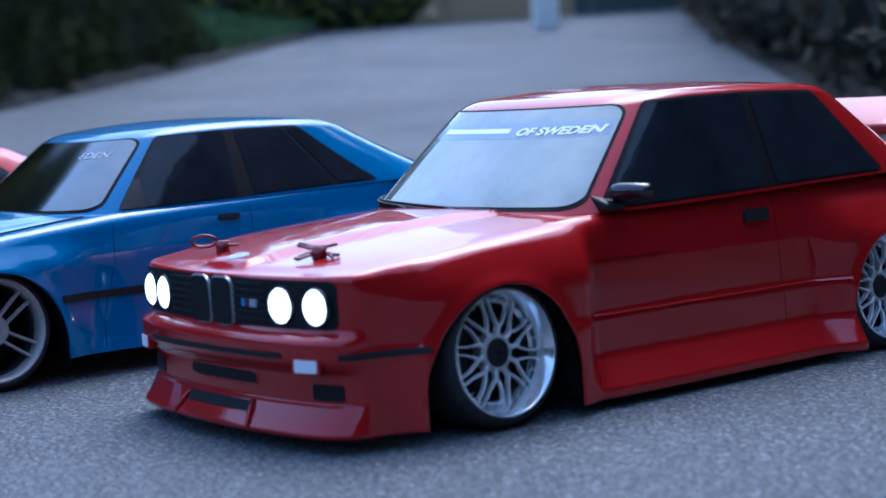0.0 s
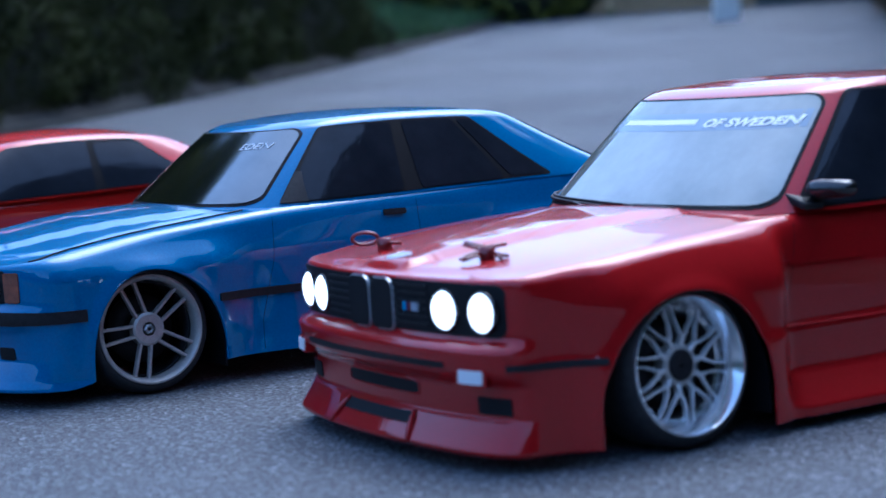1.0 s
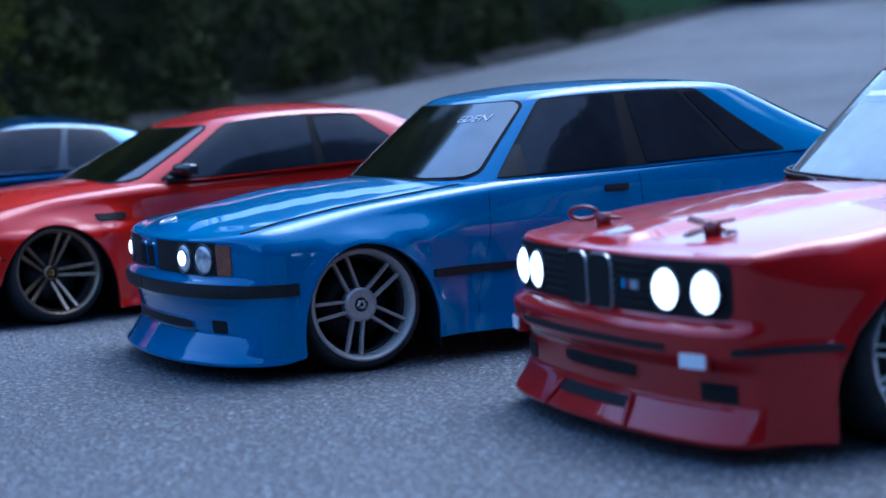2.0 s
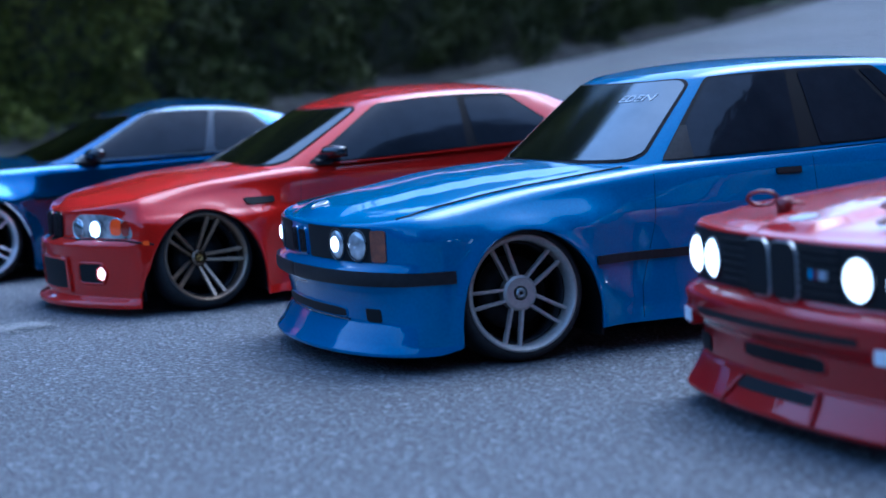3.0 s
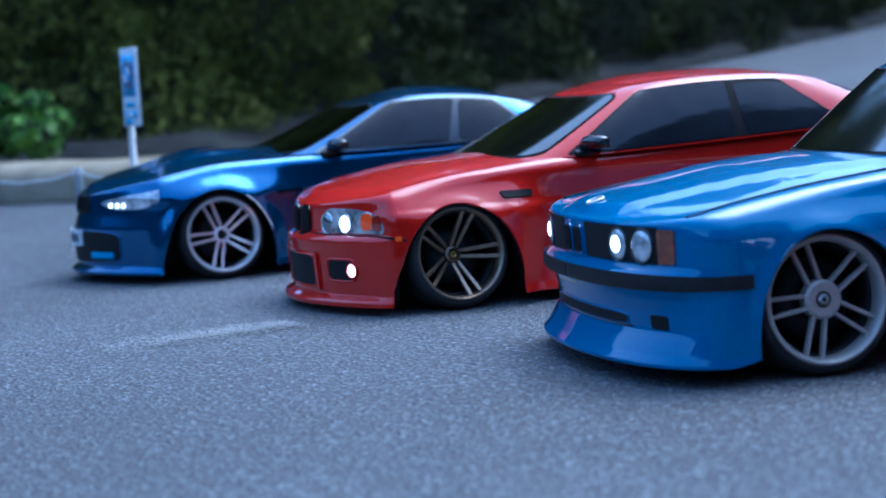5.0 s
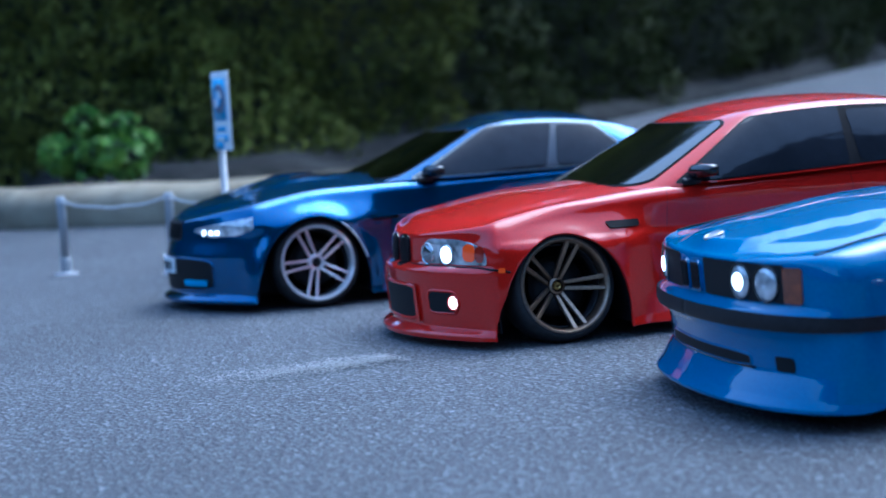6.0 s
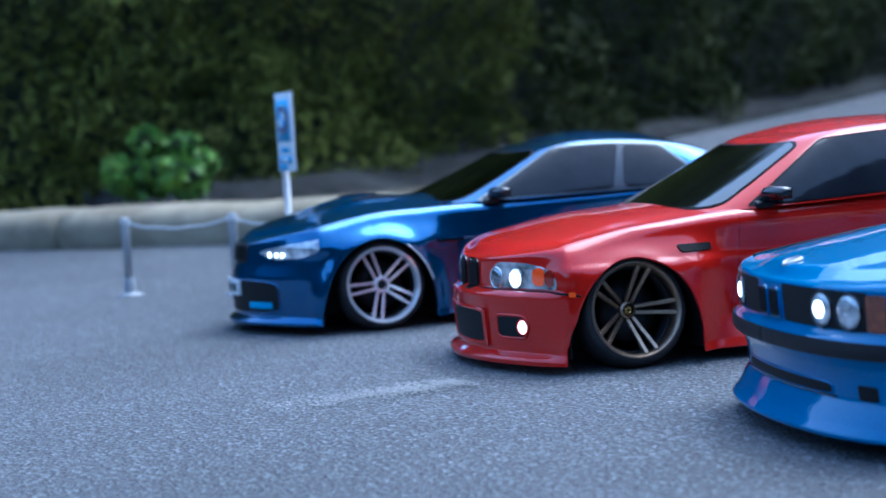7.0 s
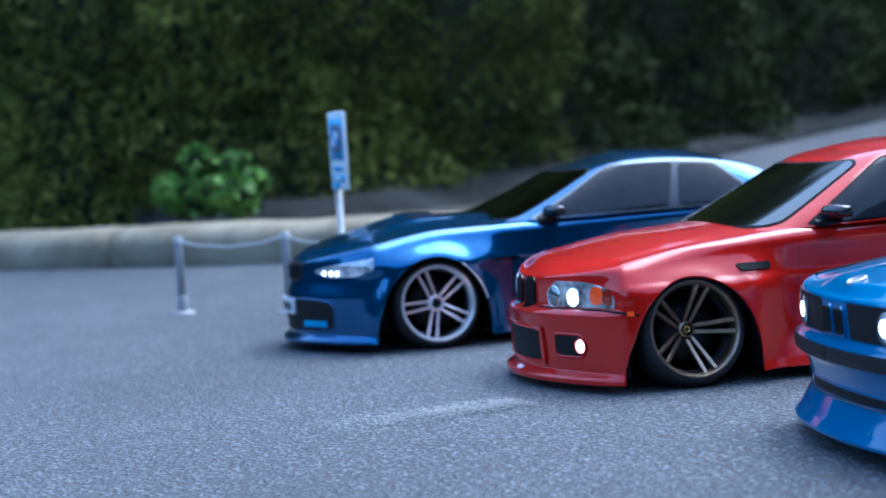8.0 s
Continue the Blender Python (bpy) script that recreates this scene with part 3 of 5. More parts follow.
def wheel_kit(style):
    """Meshes of one wheel: its axis along y, the outer face towards +y, centre at 0. Radius 31.5, rim 27."""
    R = 27.2
    tyre = closed(mesh_of("tyre", *lathe([(26.2, -12), (30.2, -12.2), (31.2, -11), (31.6, -8), (31.7, 0), (31.5, 6.0), (31.0, 8.6), (29.9, 11.0), (28.3, 12.4), (26.6, 12.2), (25.8, 11)], 72), RUBBER))
    lipm = {"mesh": CHROME, "five_silver": SILVER, "five_bronze": BRONZE, "five_chrome": CHROME_S}[style]
    if style == "mesh":
        prof = [(R, 11.6), (R - 0.5, 13.0), (R - 1.3, 13.2), (R - 1.9, 12.4), (22.6, 6.6), (22.2, 5.6), (22.2, 3.4), (20.8, 2.8), (20.8, 1.5), (R - 1, -11)]
    else:
        prof = [(R, 11.6), (R - 0.5, 12.8), (R - 1.4, 12.9), (R - 2.6, 11.8), (R - 3.2, 9.6), (R - 3.3, 6.0), (R - 3.3, 4.0), (R - 1, -11)]
    barrel = closed(mesh_of("barrel", *lathe([(prof[-3][0] - 0.4, prof[-3][1] - 0.6), (prof[-3][0] - 0.4, -10.6), (prof[-3][0] - 1.2, -10.6), (prof[-3][0] - 1.2, prof[-3][1] - 1.0)], 48), PLASTIC))
    rim = closed(mesh_of("rim", *lathe(prof, 72), lipm))
    rim.set_sharp_from_angle(angle=radians(35))
    bm = bmesh.new()
    if style == "mesh":
        n, mat = 10, BRIGHT
        bar(bm, (5.0, 0), (11.4, 0), 2.8, 1.5, 6.6, 7.8, 3.0)
        for k in (-1, 1):
            bar(bm, (11.0, 0.3 * k), (13.0, 1.9 * k), 1.3, 1.1, 7.8, 7.8, 2.4)
            bar(bm, (12.8, 1.7 * k), (16.5, 3.7 * k), 1.05, 0.95, 7.8, 7.4, 2.4)
            bar(bm, (16.3, 3.6 * k), (22.3, 5.5 * k), 0.95, 0.95, 7.4, 6.2, 2.4)
    elif style == "five_silver":
        n, mat = 5, SILVER
        for k in (-1, 1):
            bar(bm, (6.0, 2.5 * k), (24.0, 3.7 * k), 1.6, 1.6, 8.6, 9.8, 3.0)
    elif style == "five_bronze":
        n, mat = 5, BRONZE
        for k in (-1, 1):
            bar(bm, (4.5, 1.6 * k), (24.2, 3.3 * k), 2.3, 2.5, -1.5, 11.0, 3.5)
    else:
        n, mat = 5, CHROME_S
        for k in (-1, 1):
            bar(bm, (5.0, 2.1 * k), (24.0, 3.3 * k), 2.1, 2.1, 7.2, 9.6, 3.5)
    bmesh.ops.recalc_face_normals(bm, faces=bm.faces)
    bmesh.ops.scale(bm, vec=(MM, MM, MM), verts=bm.verts)
    spoke = bpy.data.meshes.new("spoke")
    bm.to_mesh(spoke)
    bm.free()
    spoke.materials.append(mat)
    hub_r = {"mesh": 8.2, "five_silver": 8.2, "five_bronze": 4.6, "five_chrome": 6.0}[style]
    hub_y = {"mesh": 7.0, "five_silver": 9.4, "five_bronze": 0.5, "five_chrome": 7.6}[style]
    hub = closed(mesh_of("hub", *lathe([(3.2, hub_y - 1.5), (3.4, hub_y - 0.2), (hub_r - 1.2, hub_y), (hub_r, hub_y - 0.8), (hub_r, hub_y - 6), (3.2, hub_y - 6)], 40), mat if style != "mesh" else SILVER))
    hub.set_sharp_from_angle(angle=radians(35))
    nut_m = {"mesh": PLASTIC, "five_silver": ALU, "five_bronze": GOLD, "five_chrome": PLASTIC}[style]
    nr = 6.0 if style == "mesh" else 2.6
    nut = closed(mesh_of("centre_nut", *lathe([(0.8, hub_y - 3), (0.9, hub_y + 0.4), (nr - 0.8, hub_y + 0.7), (nr, hub_y), (nr, hub_y - 4), (0.8, hub_y - 4)], 6 if style != "mesh" else 32), nut_m, smooth=False))
    back = closed(mesh_of("brake_disc", *lathe([(1.0, -2.0), (17.0, -2.0), (17.0, -4.0), (1.0, -4.0)], 40), PLASTIC))
    bolt = closed(mesh_of("rim_bolt", *lathe([(0.02, 0.9), (0.5, 0.75), (0.62, 0.0), (0.02, 0.0)], 8), CHROME))
    return dict(tyre=tyre, rim=rim, spoke=spoke, hub=hub, nut=nut, back=back, bolt=bolt, barrel=barrel, n=n, style=style)


def add_wheel(kit, car, x, y, camber, label, steer=0.0, spin=0.0):
    left = y > 0
    m = Matrix.Translation(Vector((x, y, 31.4)) * MM) @ pose(0, 0, 0, 0, 0, 0 if left else 180)
    m = m @ pose(0, 0, 0, 0, 0, steer if x == 0 else 0) @ pose(0, 0, 0, camber, 0, 0) @ pose(0, 0, 0, 0, spin, 0)
    tyre = piece("wheel", kit["tyre"], car, label, m)
    tyre.data.name = "tyre"
    piece("rim", kit["rim"], tyre)
    piece("barrel", kit["barrel"], tyre)
    for i in range(kit["n"]):
        piece("spoke", kit["spoke"], tyre, m=pose(0, 0, 0, 0, 360 * i / kit["n"], 0))
    piece("hub", kit["hub"], tyre)
    piece("centre_nut", kit["nut"], tyre)
    piece("brake_disc", kit["back"], tyre)
    if kit["style"] == "mesh":
        for i in range(30):
            a = 2 * math.pi * i / 30
            piece("rim_bolt", kit["bolt"], tyre, m=Matrix.Translation((21.6 * MM * math.cos(a), 5.4 * MM, 21.6 * MM * math.sin(a))))
    return tyre


def arch_liner(car, sh, xw, sg):
    """Dark inner shell of a wheel opening, closed towards the middle of the car."""
    fore, aft, zc, h = sh.arch(xw)
    rim_pts = [(xw + (fore + 1.5 if math.cos(a) > 0 else aft + 1.5) * math.cos(a), zc + (h + 1.5) * math.sin(a)) for a in (math.pi * i / 28 for i in range(29))]
    rim_pts = [(rim_pts[0][0], 9.0)] + rim_pts + [(rim_pts[-1][0], 9.0)]
    verts, faces = [], []
    for x, z in rim_pts:
        out = min(abs(sh.at(sh.side_at(x), z + dz)[1]) for dz in (-2, 0, 4, 8)) - 4.0
        for y in (out, 50.0):
            verts.append((x, sg * y, z))
    n = len(rim_pts)
    for i in range(n - 1):
        faces.append((2 * i, 2 * i + 2, 2 * i + 3, 2 * i + 1))
    faces.append(tuple(2 * i + 1 for i in range(n)))
    ob = piece("wheel_arch_liner", mesh_of("wheel_arch_liner", verts, faces, SEAL, smooth=False), car)
    mod = ob.modifiers.new("thickness", "SOLIDIFY")
    mod.thickness = 0.001


def start_car(c, g, colour, x, y, heading, label, category="model car"):
    """Empty at the car's base with body, cabin and underbody."""
    car = new(c["name"])
    car.matrix_world = pose(x, y, 0.0, 0, 0, heading)
    tagged(car, label, category, "model cars parked in a row")
    sh, cb = Shell(c), Cabin(g)
    body = piece("body", outward(mesh_of("body", *sh.mesh(), colour)), car)
    mod = body.modifiers.new("thickness", "SOLIDIFY")
    mod.thickness, mod.offset = 0.0012, -1.0
    piece("cabin", outward(mesh_of("cabin", *cb.mesh(), colour)), car)
    bm = bmesh.new()
    wb = c["wheelbase"]
    box(bm, (wb - 84, 150, 34), (-wb / 2, 0, 28), 3)
    box(bm, (wb + 60, 96, 44), (-wb / 2, 0, 33), 4)
    box(bm, (c["nose"] - 32, 112, 44), (14 + (c["nose"] - 32) / 2, 0, 30), 4)
    part("chassis", bm, PLASTIC, car, "black plastic chassis under the shell")
    for xw in (0.0, -wb):
        for sg in (1, -1):
            arch_liner(car, sh, xw, sg)
    return car, sh, cb


def side_glass(cb, car, panes, pillar=SEAL, trim=None):
    """Tinted panes on both flanks over one dark surround; trim: a metal line round it."""
    for sign in (1, -1):
        fn = lambda s, t, sg=sign: cb.at(s, t, sg)
        s0, s1 = panes[0][0], panes[-1][1]
        lo, hi = panes[0][2], max(p[3] for p in panes)
        last = panes[-1][5]
        k = (panes[-1][1] - panes[-1][0]) / (s1 - s0)
        shp = (lambda f: (0.0, 1.0 - k * (1.0 - last(f)[1]))) if last else None
        frame_ob = skin("window_surround", fn, (s0 - 0.025, s1 + 0.025, lo - 0.018, hi + 0.025), pillar, car, "", 40, 10, 0.3, 0.9, 0.06, sign < 0, shp)
        if trim:
            skin("window_trim", fn, (s0 - 0.045, s1 + 0.045, lo - 0.036, hi + 0.045), trim, car, "dull metal window trim", 40, 10, 0.15, 0.8, 0.08, sign < 0, shp)
        for p0, p1, b0, b1, cor, sh_ in panes:
            skin("side_window", fn, (p0, p1, b0, b1), GLASS, car, "", 18, 10, 0.6, 0.7, cor, sign < 0, sh_)


def windscreens(cb, car, wide=0.95, lo=0.07, hi=0.90, film=None):
    fn = lambda s, t: cb.at(s, t, 1)
    scr = skin("windscreen", fn, (-wide, wide, lo, hi), film or GLASS, car, "", 28, 12, 0.55, 1.0, 0.12)
    skin("seal", fn, (-wide - 0.014, wide + 0.014, lo - 0.03, hi + 0.018), SEAL, scr, "", 28, 12, 0.25, 0.9, 0.12)
    rear = lambda s, t: cb.at(4 - abs(s), t, -1 if s >= 0 else 1)
    skin("rear_window", rear, (-0.9, 0.9, 0.12, 0.88), GLASS, car, "", 20, 10, 0.5, 1.0, 0.1)
    return scr


def mirrors(car, x, y, z, mat=GLOSSB, scale=1.0, sides=(1, -1)):
    """Wedge-shaped housing with a glass at the back, on a short foot."""
    for sign in sides:
        bm = bmesh.new()
        bmesh.ops.create_cube(bm, size=1.0)
        bmesh.ops.subdivide_edges(bm, edges=bm.edges, cuts=3, use_grid_fill=True)
        for v in bm.verts:
            p = v.co * 2
            k = max(abs(p.x), abs(p.y), abs(p.z)) / max(1e-6, (abs(p.x) ** 4 + abs(p.y) ** 4 + abs(p.z) ** 4) ** 0.25)
            p = p * k
            out = (p.y + 1) / 2
            lean = 1.0 - 0.25 * out
            nose = 1.0 if p.x < 0 else 1.0 - 0.35 * abs(p.z) * p.x
            v.co = Vector((p.x * 6.2 * lean * nose - 3.5 * out, sign * p.y * 10.0 * nose, p.z * (4.5 - 1.2 * out) + 0.8 * out)) * scale
        bmesh.ops.translate(bm, vec=(x, sign * (y + 8.5), z), verts=bm.verts)
        bmesh.ops.recalc_face_normals(bm, faces=bm.faces)
        house = part("door_mirror", bm, mat, car, "black plastic door mirror")
        bm = bmesh.new()
        box(bm, (11 * scale, 13, 3.4), (x + 2.5, sign * (y - 3.0), z - 4.4), 1.0, Euler((radians(-18 * sign), 0, 0)).to_quaternion())
        part("mirror_foot", bm, PLASTIC, house)
        bm = bmesh.new()
        box(bm, (0.8, 13 * scale, 6.4 * scale), (x - 8.2 * scale, sign * (y + 8.0), z + 0.3), 0.3)
        part("mirror_glass", bm, GLASS, house)


def rim(name, fn, rng, r, mat, parent, corner=0.25, lift=0.0):
    """A moulded raised edge round an opening."""
    a0, a1, b0, b1 = rng
    pts = []
    for i in range(65):
        t = 2 * math.pi * i / 64
        ca, sa = math.cos(t), math.sin(t)
        k = (abs(ca) ** 6 + abs(sa) ** 6) ** (-1 / 6)
        p = Vector(fn((a0 + a1) / 2 + (a1 - a0) / 2 * ca * k, (b0 + b1) / 2 + (b1 - b0) / 2 * sa * k))
        pts.append(p + Vector((lift, 0, 0)))
    return piece(name, closed(mesh_of(name, *tube(pts, r, 8), mat)), parent)


def clip_pins(car, sh, x, y):
    """Wire body clip through a post on the bonnet."""
    z = sh.bonnet(x, y)[2]
    bm = bmesh.new()
    bmesh.ops.create_cone(bm, cap_ends=True, segments=16, radius1=3.0, radius2=3.4, depth=6.0, matrix=Matrix.Translation((x, y, z + 1.6)))
    post = part("body_post", bm, MRED_P, car, "red plastic body post with a wire clip")
    along, across = Vector((-0.78, 0.62, 0)), Vector((0.62, 0.78, 0))
    if y > 0:
        wires = [((0, 0, 5.2), (-3, -1, 5.6), (-8.5, -4, 7.0)), ((-1, 1, 4.6), (-4, 0, 5.0), (-9, -2.5, 6.2)), ((0, 0, 5.2), (3, 0, 5.4), (7.5, -1.5, 6.0)),
                 ((-2, 1, 3.2), (-5, 2, 3.0), (-8.5, 4, 2.0), (-9.6, 5.6, 1.4), (-8.6, 7, 1.2), (-6.5, 6, 1.6), (-4.2, 4.2, 2.4), (-2, 3, 2.6)),
                 ((2, 1, 3.0), (4.5, 3, 2.6), (8.5, 4.6, 1.9)), ((3.2, 2.2, 2.6), (5, 5, 1.8), (6.0, 7.6, 1.3))]
    else:
        loop = [(-8.2 + 5.6 * math.cos(q), 1.0 * math.sin(q), 5.4 + 2.7 * math.sin(q)) for q in (2 * math.pi * i / 20 for i in range(21))]
        wires = [loop, ((-3, 0, 4.6), (0, 1.5, 4.0), (4, 2, 3.4), (7.5, 1.5, 3.2))]
    for w in wires:
        pts = [Vector((x, y, z)) + along * a + across * b + Vector((0, 0, h)) for a, b, h in w]
        piece("wire_clip", closed(mesh_of("wire_clip", *tube([p - Vector((0, 0, 0.8)) for p in pts], 0.75, 8), MRED_P)), post)


def wiper(car, cb, s0, s1, t0, t1):
    pts = []
    for i in range(34):
        f = i / 13
        p = Vector(cb.at(s0 + (s1 - s0) * f, t0 + (t1 - t0) * f, 1))
        pts.append(p + Vector((1.2, 0, 1.4)))
    arm = piece("wiper", closed(mesh_of("wiper", *tube(pts, 0.75, 8), PLASTIC)), car)
    p = pts[7]
    q = Vector(cb.at(s0 + (s1 - s0) * 0.1, t0 - 0.05, 1)) + Vector((3, 0, 0.6))
    piece("wiper_arm", closed(mesh_of("wiper_arm", *tube([p, (p + q) / 2 + Vector((0.6, 0, 0.8)), q], 0.8, 8), PLASTIC)), arm)


def shut_line(car, fn, pts, w=0.3, name="panel_gap", off=0.12, mat=None):
    """A thin dark joint along points on a surface."""
    out = []
    for i in range(len(pts) - 1):
        for k in range(8):
            f = k / 8
            out.append(fn(pts[i][0] + (pts[i + 1][0] - pts[i][0]) * f, pts[i][1] + (pts[i + 1][1] - pts[i][1]) * f))
    out.append(fn(*pts[-1]))
    piece(name, closed(mesh_of(name, *tube(out, w, 6), mat or SEAL)), car)


MRED_P = material("clip_red_plastic", (0.16, 0.008, 0.010), rough=0.3, coat=0.5)
MRED_P.node_tree.nodes["Principled BSDF"].inputs["Coat Roughness"].default_value = 0.1


def red_coupe_boxy():
    c = dict(name="model_car", nose=83, nose_len=32, nose_pow=5.6, nose_bow=9, tail=-342, tail_len=26, tail_pow=4.0,
             width=[(-342, 78), (-257, 84), (-60, 84), (40, 83), (83, 80)],
             shoulder=[(-342, 86), (-280, 90), (-200, 89), (-62, 84), (0, 79), (50, 73.5), (66, 71.0), (90, 69.5)],
             round=4.5, wheelbase=257, arch=(42, 38, 20, 41), rear_arch=(33, 36, 20, 41), lip=1.2, lip_w=4.0, sill=5.0, chin=6.4,
             front_profile=[(3, 2), (6.0, 5.5), (8.0, 6.5), (18.0, -1.5), (19.0, -3), (31, -2), (34, 2.5), (36.5, 5), (43.5, 6.2), (45.5, 5.6), (47, 1.5), (48.5, -0.5), (70, 0)],
             rear_profile=[(0, 0), (30, 2), (45, 4), (50, 0), (88, -3)],
             side_profile=[(3, 2.0), (30, 1.0), (39.6, 1.0), (40.6, 0.1), (62, 0.3), (76, -0.5), (90, -4.0)],
             flare=10.5, flare_x=(64, 58), flare_end=0.76, boxy_flare=True, flare_z=(56, 83), skirt=9.0, skirt_z=(9, 22),
             crown=[(-342, 3), (-60, 3.5), (0, 3.5), (70, 2), (90, 1)], dome=(2.3, 15, 38), bumps=[])
    g = dict(front=(-42, -98), back=(-318, -250), half=(85, 69), edge=5.5, middle=-172, pow=6.5, bow=9.0, base=(84, 90),
             roof=138.0, roof_drop=4.0, peak=-176, roof_crown=3.0, bulge=1.0)
    car, sh, cb = start_car(c, g, RED, -0.0361, 0.7460, 218.6, "glossy red boxy two-door model car with white lit headlamps")
    front = sh.front
    # nose panel with four round lamps and twin grille
    panel = skin("lamp_panel", front, (-75.5, 75.5, 49.2, 68.6), GRILLE, car, "black slatted lamp panel", 50, 6, 0.4, 1.2, 0.18)
    for k in range(6):
        z = 51.5 + k * 2.9
        for y0, y1 in ((-38, -15.5), (15.5, 38)):
            skin("slat", front, (y0, y1, z, z + 1.1), PLASTIC, panel, "", 8, 1, 1.1, 0.9)
    for y in (-66, -47.2, 47.2, 66):
        p = front(y, 58.2)
        n = Vector((1.0, 0.12 * (1 if y > 0 else -1), 0.0))
        disc("headlamp", Vector(p) + Vector((0.6, 0, 0)), n, 7.1, LAMP_ON, car, "round headlamp, lit white", 3.0, 1.8, GLOSSB)
    for y0, y1 in ((-16.6, -0.7), (0.7, 16.6)):
        kid = skin("grille_frame", front, (y0, y1, 47.8, 68.6), TRIM, car, "kidney-shaped grille with a thin metal frame", 8, 10, 1.7, 2.2, 0.22)
        skin("grille_insert", front, (y0 + 0.5, y1 - 0.5, 48.3, 68.1), GRILLE, kid, "", 8, 10, 2.1, 0.9, 0.2)
    for i, (y0, y1, mat) in enumerate(((23.4, 24.8, SKYB), (25.0, 26.4, NAVY), (26.6, 27.8, MRED_D), (28.6, 32.6, GREYV))):
        skin("badge_bar", front, (y0, y1, 57.0, 60.2), mat, panel, "", 3, 2, 1.6, 1.0)
    # bumper: dark rubbing strips, indicators, openings
    for y0, y1 in ((-52, 52),):
        skin("rubbing_strip", front, (y0, y1, 37.6, 40.0), PLASTIC, car, "black rubbing strip", 24, 2, 0.4, 0.8, 0.3)
    for sg in (1, -1):
        fn = lambda a, z, k=sg: sh.at(a, z, k)
        skin("rubbing_strip", fn, (sh.nose_at(76), sh.side_at(39.5), 37.6, 40.0), PLASTIC, car, "black rubbing strip", 24, 2, 0.4, 0.8, 0.0, sg < 0)
        flat = lambda y, z: (front(y, 37.0)[0] - 1.2, y, z)
        lamp = skin("indicator", flat, (59.5 if sg > 0 else -70, 70 if sg > 0 else -59.5, 32.8, 37.8), WHITE, car, "clear white rectangular indicator lamp", 8, 4, 2.4, 4.0, 0.15)
        skin("bezel", flat, (58.4 if sg > 0 else -71.1, 71.1 if sg > 0 else -58.4, 31.9, 38.7), RED, lamp, "", 8, 4, 1.9, 4.0, 0.15)
        skin("duct", front, (60 if sg > 0 else -75, 75 if sg > 0 else -60, 20.5, 27.0), GRILLE, car, "black brake duct", 8, 4, 0.4, 0.8, 0.12)
    skin("intake", front, (-26, 26, 24.4, 29.4), GRILLE, car, "black slot intake", 24, 3, 0.4, 0.8, 0.2)
    rim("intake_edge", front, (-26.6, 26.6, 23.9, 29.9), 0.6, RED, car)
    skin("splitter_opening", front, (-25, 25, 13.4, 17.2), GRILLE, car, "dark opening in the front lip", 24, 3, 0.5, 0.8, 0.3)
    for sg in (1, -1):
        fin = [Vector(front(sg * y, z)) + Vector((d, 0, 0)) for y, z, d in ((24.5, 17.6, 0.2), (26.0, 15.5, 1.0), (28.0, 11.0, 0.8), (30.0, 7.5, 0.2))]
        piece("splitter_fin", closed(mesh_of("splitter_fin", *tube(fin, 1.1, 8), RED)), car)
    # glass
    windscreens(cb, car, 0.97, film=SKY_FILM)
    side_glass(cb, car, [(1.06, 1.91, 0.05, 0.90, 0.05, None), (1.99, 2.67, 0.05, 0.89, 0.09, None)])
    fn = lambda s, t: cb.at(s, t, 1)
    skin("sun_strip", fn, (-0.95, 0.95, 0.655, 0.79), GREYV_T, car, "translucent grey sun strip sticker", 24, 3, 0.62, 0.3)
    place = lambda x, y: Vector(cb.at(x / 66.0, 0.69 + y / 58.0, 1)) + Vector((0.8, 0, 0.5))
    lettering("OF SWEDEN", 4.9, lambda x, y: place(x * 1.78 + 36, y - 0.4), WHITE, car, "white lettering OF SWEDEN on the windscreen", 0.2)
    skin("sticker_bar", fn, (-0.70, 0.10, 0.705, 0.745), WHITE, car, "", 18, 2, 0.7, 0.3)
    mirrors(car, -76, 81, 93, scale=1.0, sides=(1,))
    wiper(car, cb, 0.45, -0.35, 0.02, 0.06)
    wiper(car, cb, -0.1, -0.8, 0.02, 0.06)
    # doors, handle, trim
    for sg in (1, -1):
        f = sh.side(sg)
        skin("door_handle", f, (-174, -157, 73.0, 78.5), PLASTIC, car, "black door handle", 8, 4, 1.6, 2.4, 0.25, sg > 0)
        shut_line(car, f, [(-64, 83), (-60, 60), (-52, 30), (-52, 12)], 0.14)
        shut_line(car, f, [(-178, 88), (-181, 60), (-184, 30), (-184, 22)], 0.14)
        skin("side_moulding", f, (-224, -56, 39.6, 40.5), RED, car, "", 40, 2, 0.35, 0.8, 0.3, sg > 0)
        skin("fender_vent", f, (-100, -58, 64.6, 66.4), RED, car, "", 12, 2, 1.0, 1.4, 0.4, sg > 0)
    for y in (38.5, -38.5):
        clip_pins(car, sh, 54, y)
    disc("badge", Vector(sh.skin_top(2.0, 0.15)) + Vector((0, 0, 0.35)), (0.16, 0, 1), 5.2, GREYV, car, "round grey badge on the bonnet", 1.0, 0.25)
    # rear wing
    bm = bmesh.new()
    box(bm, (38, 156, 6.5), (-344, 0, 117), 2.4, Euler((0, radians(26), 0)).to_quaternion())
    for y in (-68, 68):
        box(bm, (26, 5, 26), (-340, y, 101), 1.6)
    part("rear_wing", bm, RED, car, "red boot wing")
    kit = wheel_kit("mesh")
    for x in (0, -257):
        for y in (84.0, -84.0):
            add_wheel(kit, car, x, y - 5.0 * (1 if y > 0 else -1), 4.0, "polished mesh wheel with low black tyre", spin=9)
    return car


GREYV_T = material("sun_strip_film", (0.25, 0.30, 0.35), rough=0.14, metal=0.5)


